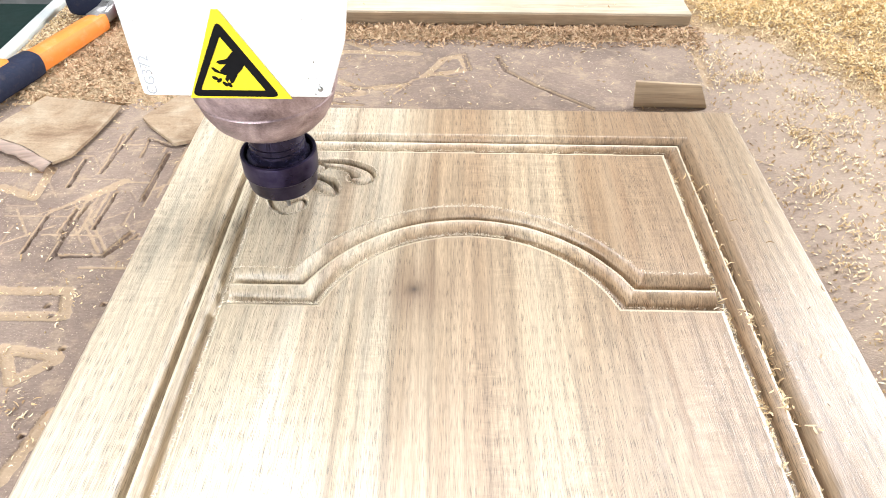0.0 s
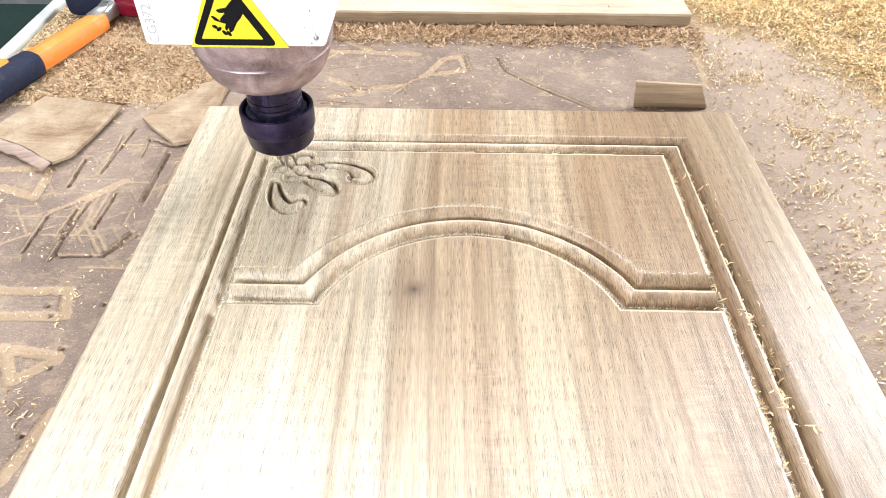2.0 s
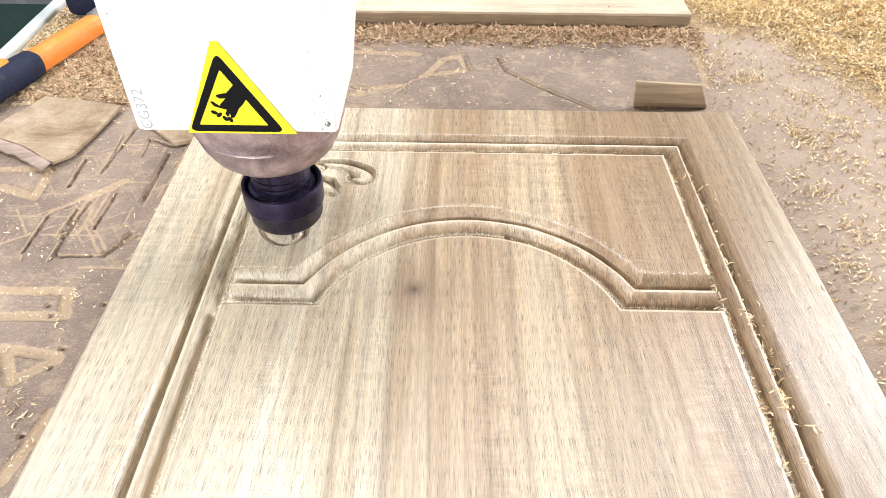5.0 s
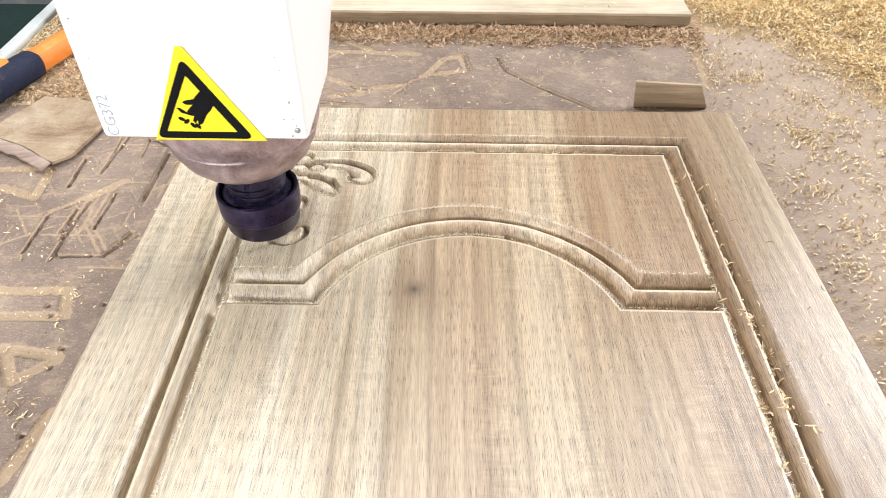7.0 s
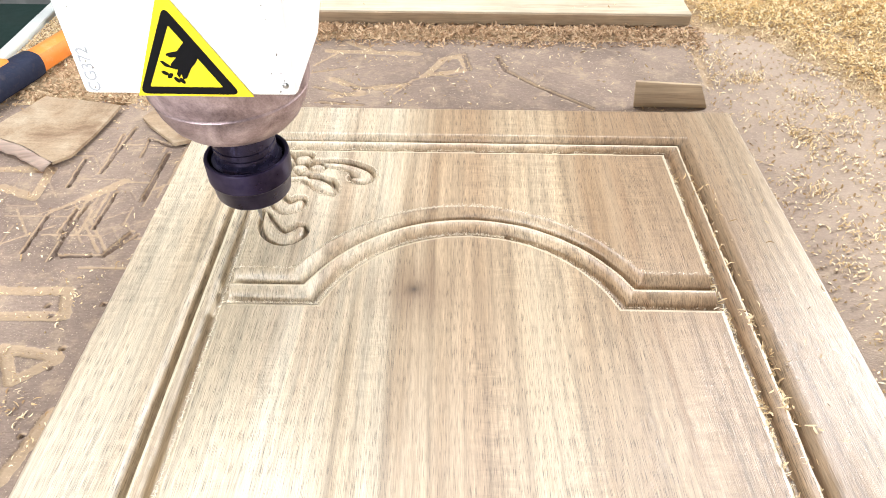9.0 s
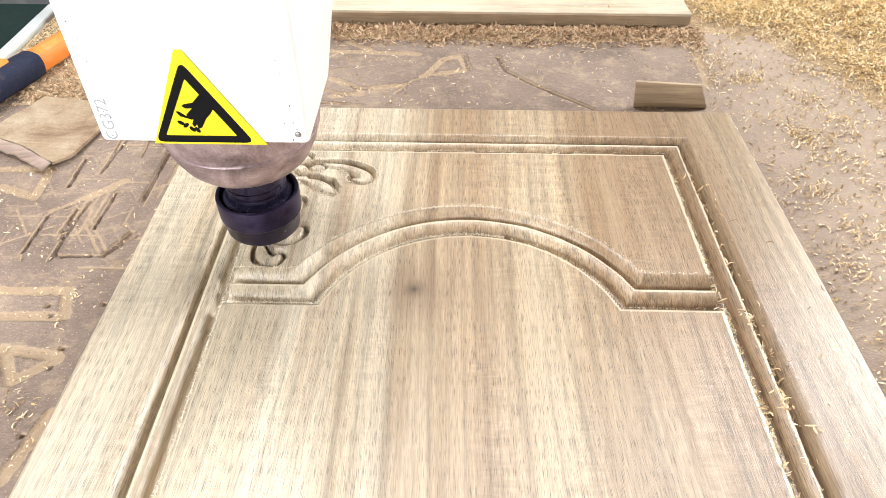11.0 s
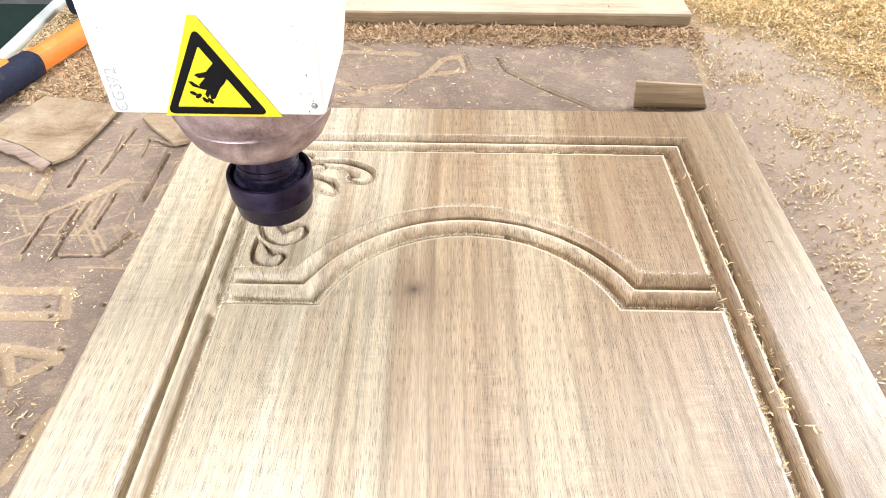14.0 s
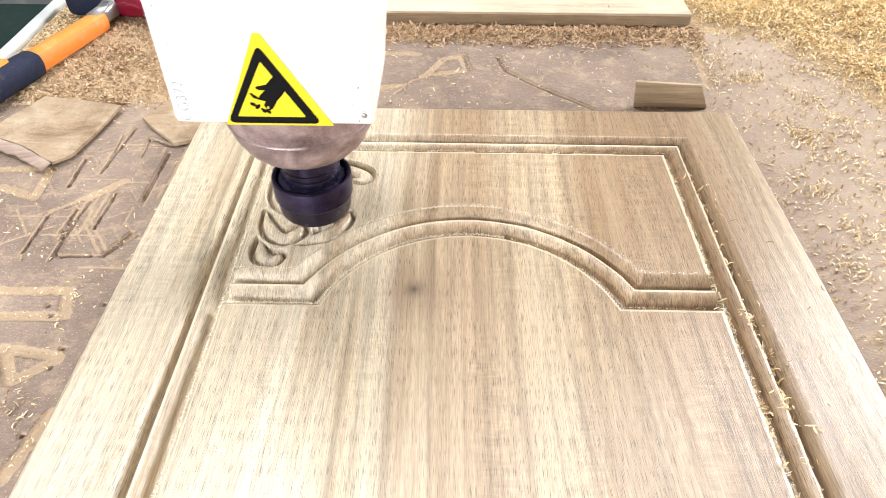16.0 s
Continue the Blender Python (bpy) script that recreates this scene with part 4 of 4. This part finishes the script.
shavings("shavings", "brown shavings piled round the hand tool", "shavings", on_table(x, y), DUSTCHIP, (0.0018, 0.0042), (0.0008, 0.0018), seed=4, tilt=0.5)
x, y = scatter(15000, -0.4125, -0.352, 0.08, 0.32, lambda x, y: 0.85 * smooth(-0.352, -0.385, x + 0.02 * fbm(x, y, 30, 41)))
shavings("shavings", "pale fine shavings along the table rail", "shavings", on_table(x, y) + np.array([0, 0, 0.0006]), CHIP, (0.0012, 0.0032), (0.0006, 0.0016), seed=17, curl=1.4, tilt=0.4)
x, y = scatter(38000, 0.2, 0.5, -0.32, 0.18, lambda x, y: 0.13 + 0.55 * clumps(x, y) ** 2 * smooth(0.18, 0.28, x + 0.2 * y))
shavings("shavings", "pale shavings scattered over the bare table", "shavings", on_table(x, y), CHIP, (0.0009, 0.0036), (0.0007, 0.0019), seed=5, curl=1.1, tilt=0.8)
x, y = scatter(3600, -0.2, 0.22, 0.005, 0.16, lambda x, y: 0.10 + 0.35 * clumps(x, y) ** 2)
shavings("shavings", "few pale shavings on the table behind the panel", "shavings", on_table(x, y), CHIP, (0.001, 0.005), (0.0004, 0.0014), seed=6, curl=2.5)
x, y = scatter(5000, -0.40, -0.205, -0.28, 0.05, lambda x, y: 0.05 + 0.45 * clumps(x, y) ** 3)
shavings("shavings", "few pale shavings on the engraved table", "shavings", on_table(x, y), CHIP, (0.001, 0.0042), (0.0004, 0.0014), seed=7, curl=2.5)
x, y = scatter(900, -0.16, 0.215, 0.20, 0.33, lambda x, y: 0.25 * clumps(x, y))
shavings("shavings", "shavings lying on the plank", "shavings", np.stack([x, y, np.full(x.shape, 0.0136)], -1), CHIP, seed=8)

spots = [(0.243, -0.215, 0.011, 170), (0.252, -0.185, 0.009, 90), (0.236, -0.150, 0.007, 60), (0.262, -0.120, 0.009, 80), (0.250, -0.075, 0.007, 60), (0.285, -0.040, 0.010, 90), (0.262, 0.000, 0.008, 70),
         (0.305, 0.015, 0.009, 90), (0.285, 0.055, 0.010, 100), (0.330, 0.065, 0.010, 120), (0.355, 0.020, 0.010, 110), (0.245, 0.085, 0.008, 80), (0.222, 0.120, 0.010, 140), (0.30, 0.105, 0.010, 110), (0.37, 0.095, 0.012, 160), (0.222, -0.245, 0.008, 60)]
cx = np.concatenate([rng.normal(a, r, n) for a, b, r, n in spots])
cy = np.concatenate([rng.normal(b, r, n) for a, b, r, n in spots])
ok = cx > 0.204
shavings("shavings", "small golden clumps of shavings on the table", "shavings", on_table(cx[ok], cy[ok]) + np.stack([0 * cx[ok], 0 * cx[ok], rng.uniform(0, 0.002, ok.sum())], -1), CHIP, (0.0012, 0.0038), (0.0006, 0.0017), seed=16, curl=1.3, tilt=0.9)
lines = []
for (ax, ay), (bx, by) in WIDE_CUTS:
    n = int(math.hypot(bx - ax, by - ay) / 0.0018)
    t = rng.rand(n)
    lines.append(np.stack([ax + (bx - ax) * t + rng.normal(0, 0.0016, n), ay + (by - ay) * t + rng.normal(0, 0.0016, n), np.full(n, -0.0012)], -1))
shavings("shavings", "fine chips lying in the engraved lines", "shavings", np.concatenate(lines), CHIP, (0.0008, 0.0026), (0.0004, 0.001), seed=15, curl=2.5, tilt=0.5)


def on_panel(x, y):
    return np.stack([x, y, TOP + panel_moulding(x, y)], -1)


x, y = scatter(26000, 0.1365, 0.1605, -0.345, -0.07, lambda x, y: (0.05 + 0.5 * clumps(x * 2, y) ** 2) * smooth(-0.06, -0.11, y) * (np.exp(-((x - 0.1395) / 0.002) ** 2) + np.exp(-((x - 0.1520) / 0.002) ** 2) + 0.04))
shavings("shavings", "shavings caught in the moulding groove", "shavings", on_panel(x, y), CHIP, (0.0015, 0.0058), (0.0004, 0.0013), seed=9, tilt=0.7, curl=2.6)
x, y = scatter(420, 0.09, 0.137, -0.205, -0.18, lambda x, y: np.exp(-((y + 0.2015) / 0.0012) ** 2))
shavings("shavings", "shavings caught in the shoulder groove", "shavings", on_panel(x, y), CHIP, (0.0012, 0.0035), (0.0004, 0.001), seed=10, tilt=0.6)
x, y = scatter(420, 0.158, 0.2, -0.33, -0.02, lambda x, y: 0.05 + 0.5 * clumps(x, y) ** 2 * smooth(-0.05, -0.2, y))
shavings("shavings", "few shavings on the panel's stile", "shavings", on_panel(x, y), CHIP, (0.0015, 0.005), (0.0004, 0.001), seed=11)


def edge_points(field, x0, x1, y0, y1, step, band, density):
    gx, gy = np.meshgrid(np.arange(x0, x1, step), np.arange(y0, y1, step), indexing="ij")
    gx, gy = gx + rng.uniform(-step, step, gx.shape), gy + rng.uniform(-step, step, gx.shape)
    d = np.abs(field(gx, gy))
    keep = (d < band) & (rng.rand(*gx.shape) < density)
    return gx[keep], gy[keep]


def field_edge(x, y):
    circle = np.hypot(x - ARCH_X, y - ARCH_Y) - ARCH_R
    ub = np.where(np.abs(x) < FIELD_X, np.minimum(y - SHOULDER_Y, circle), 9.0)
    us = np.maximum(np.abs(x) - FIELD_X, y - FIELD_Y)
    us = np.where((ub > 0.001) & (ub < BAR_W - 0.001), 9.0, us)
    return np.minimum(np.abs(ub), np.minimum(np.abs(ub - BAR_W), np.abs(us)))


x, y = edge_points(field_edge, -0.165, 0.165, -0.33, -0.05, 0.0004, 0.0004, 0.9)
ok = rng.rand(len(x)) < np.where(x < 0.02, smooth(-0.04, -0.09, y) * 0.85 + 0.15, 0.16)
x, y = x[ok], y[ok]
shavings("torn_fibres", "torn pale fibres along the moulding edges", "wood fibres", np.stack([x, y, np.full(x.shape, TOP - 0.0002)], -1), FIBRE, (0.0007, 0.0026), (0.00015, 0.00036), seed=13, curl=2.4, tilt=0.9)


def done_edge(x, y):
    d = np.full(x.shape, 9.0)
    for motif in DONE:
        d = np.minimum(d, pocket_distance(x, y, *motif))
    return d


x, y = edge_points(done_edge, -0.142, -0.055, -0.135, -0.058, 0.0003, 0.0004, 0.55)
shavings("torn_fibres", "torn pale fibres round the carved petals", "wood fibres", np.stack([x, y, np.full(x.shape, TOP - 0.0002)], -1), FIBRE, (0.0006, 0.0017), (0.00012, 0.00028), seed=14, curl=2.2, tilt=0.9)


# ---- what moves: the spindle, and the wood that it takes down ----
SPINDLE_PATH = [
    (0, -0.1182, -0.1199, 0.0152), (0.5, -0.1069, -0.1239, 0.0144), (1, -0.1312, -0.1209, 0.0156), (1.5, -0.1230, -0.0955, 0.0170), (2, -0.1233, -0.0906, 0.0273),
    (2.5, -0.1243, -0.0967, 0.0372), (3, -0.1292, -0.1262, 0.0370), (3.5, -0.1294, -0.1270, 0.0185), (4, -0.1303, -0.1403, 0.0173), (4.2, -0.1264, -0.1530, 0.0162),
    (6.5, -0.1035, -0.1437, 0.0146), (7, -0.1226, -0.1576, 0.0160), (7.5, -0.1301, -0.1297, 0.0163), (8, -0.1295, -0.1266, 0.0268), (8.5, -0.1277, -0.1345, 0.0397),
    (9, -0.1253, -0.1545, 0.0363), (9.2, -0.1258, -0.1534, 0.0280), (9.6, -0.1262, -0.1560, 0.0170), (11.3, -0.1185, -0.1643, 0.0167), (11.5, -0.1169, -0.1674, 0.0159), (12, -0.1200, -0.1806, 0.0158),
    (12.5, -0.1274, -0.1544, 0.0162), (13, -0.1271, -0.1505, 0.0262), (13.5, -0.1215, -0.1571, 0.0400), (14, -0.1125, -0.1619, 0.0312), (14.5, -0.1125, -0.1626, 0.0162),
    (15, -0.0894, -0.1615, 0.0145), (15.5, -0.0775, -0.1288, 0.0147), (16, -0.0945, -0.1441, 0.0157)]


def motions():
    walk(SPINDLE, [(t, pose(x, y, z)) for t, x, y, z in SPINDLE_PATH])
    down = -(DEEP - 0.0003)
    for key, start, end in (("near", 3.8, 6.2), ("last", 9.6, 11.2), ("leaf", 14.4, 15.4)):
        rows = [(0, 0.0), (start - 0.2, 0.0), (start - 0.1, 0.0)]
        for i in range(9):
            u = i / 8
            rows.append((start + (end - start) * u, u * u * (3 - 2 * u) * down))
        rows += [(end + 0.1, down), (end + 0.2, down), (16, down)]
        walk(FLOORS[key], [(t, pose(0, 0, z)) for t, z in rows])


motions()
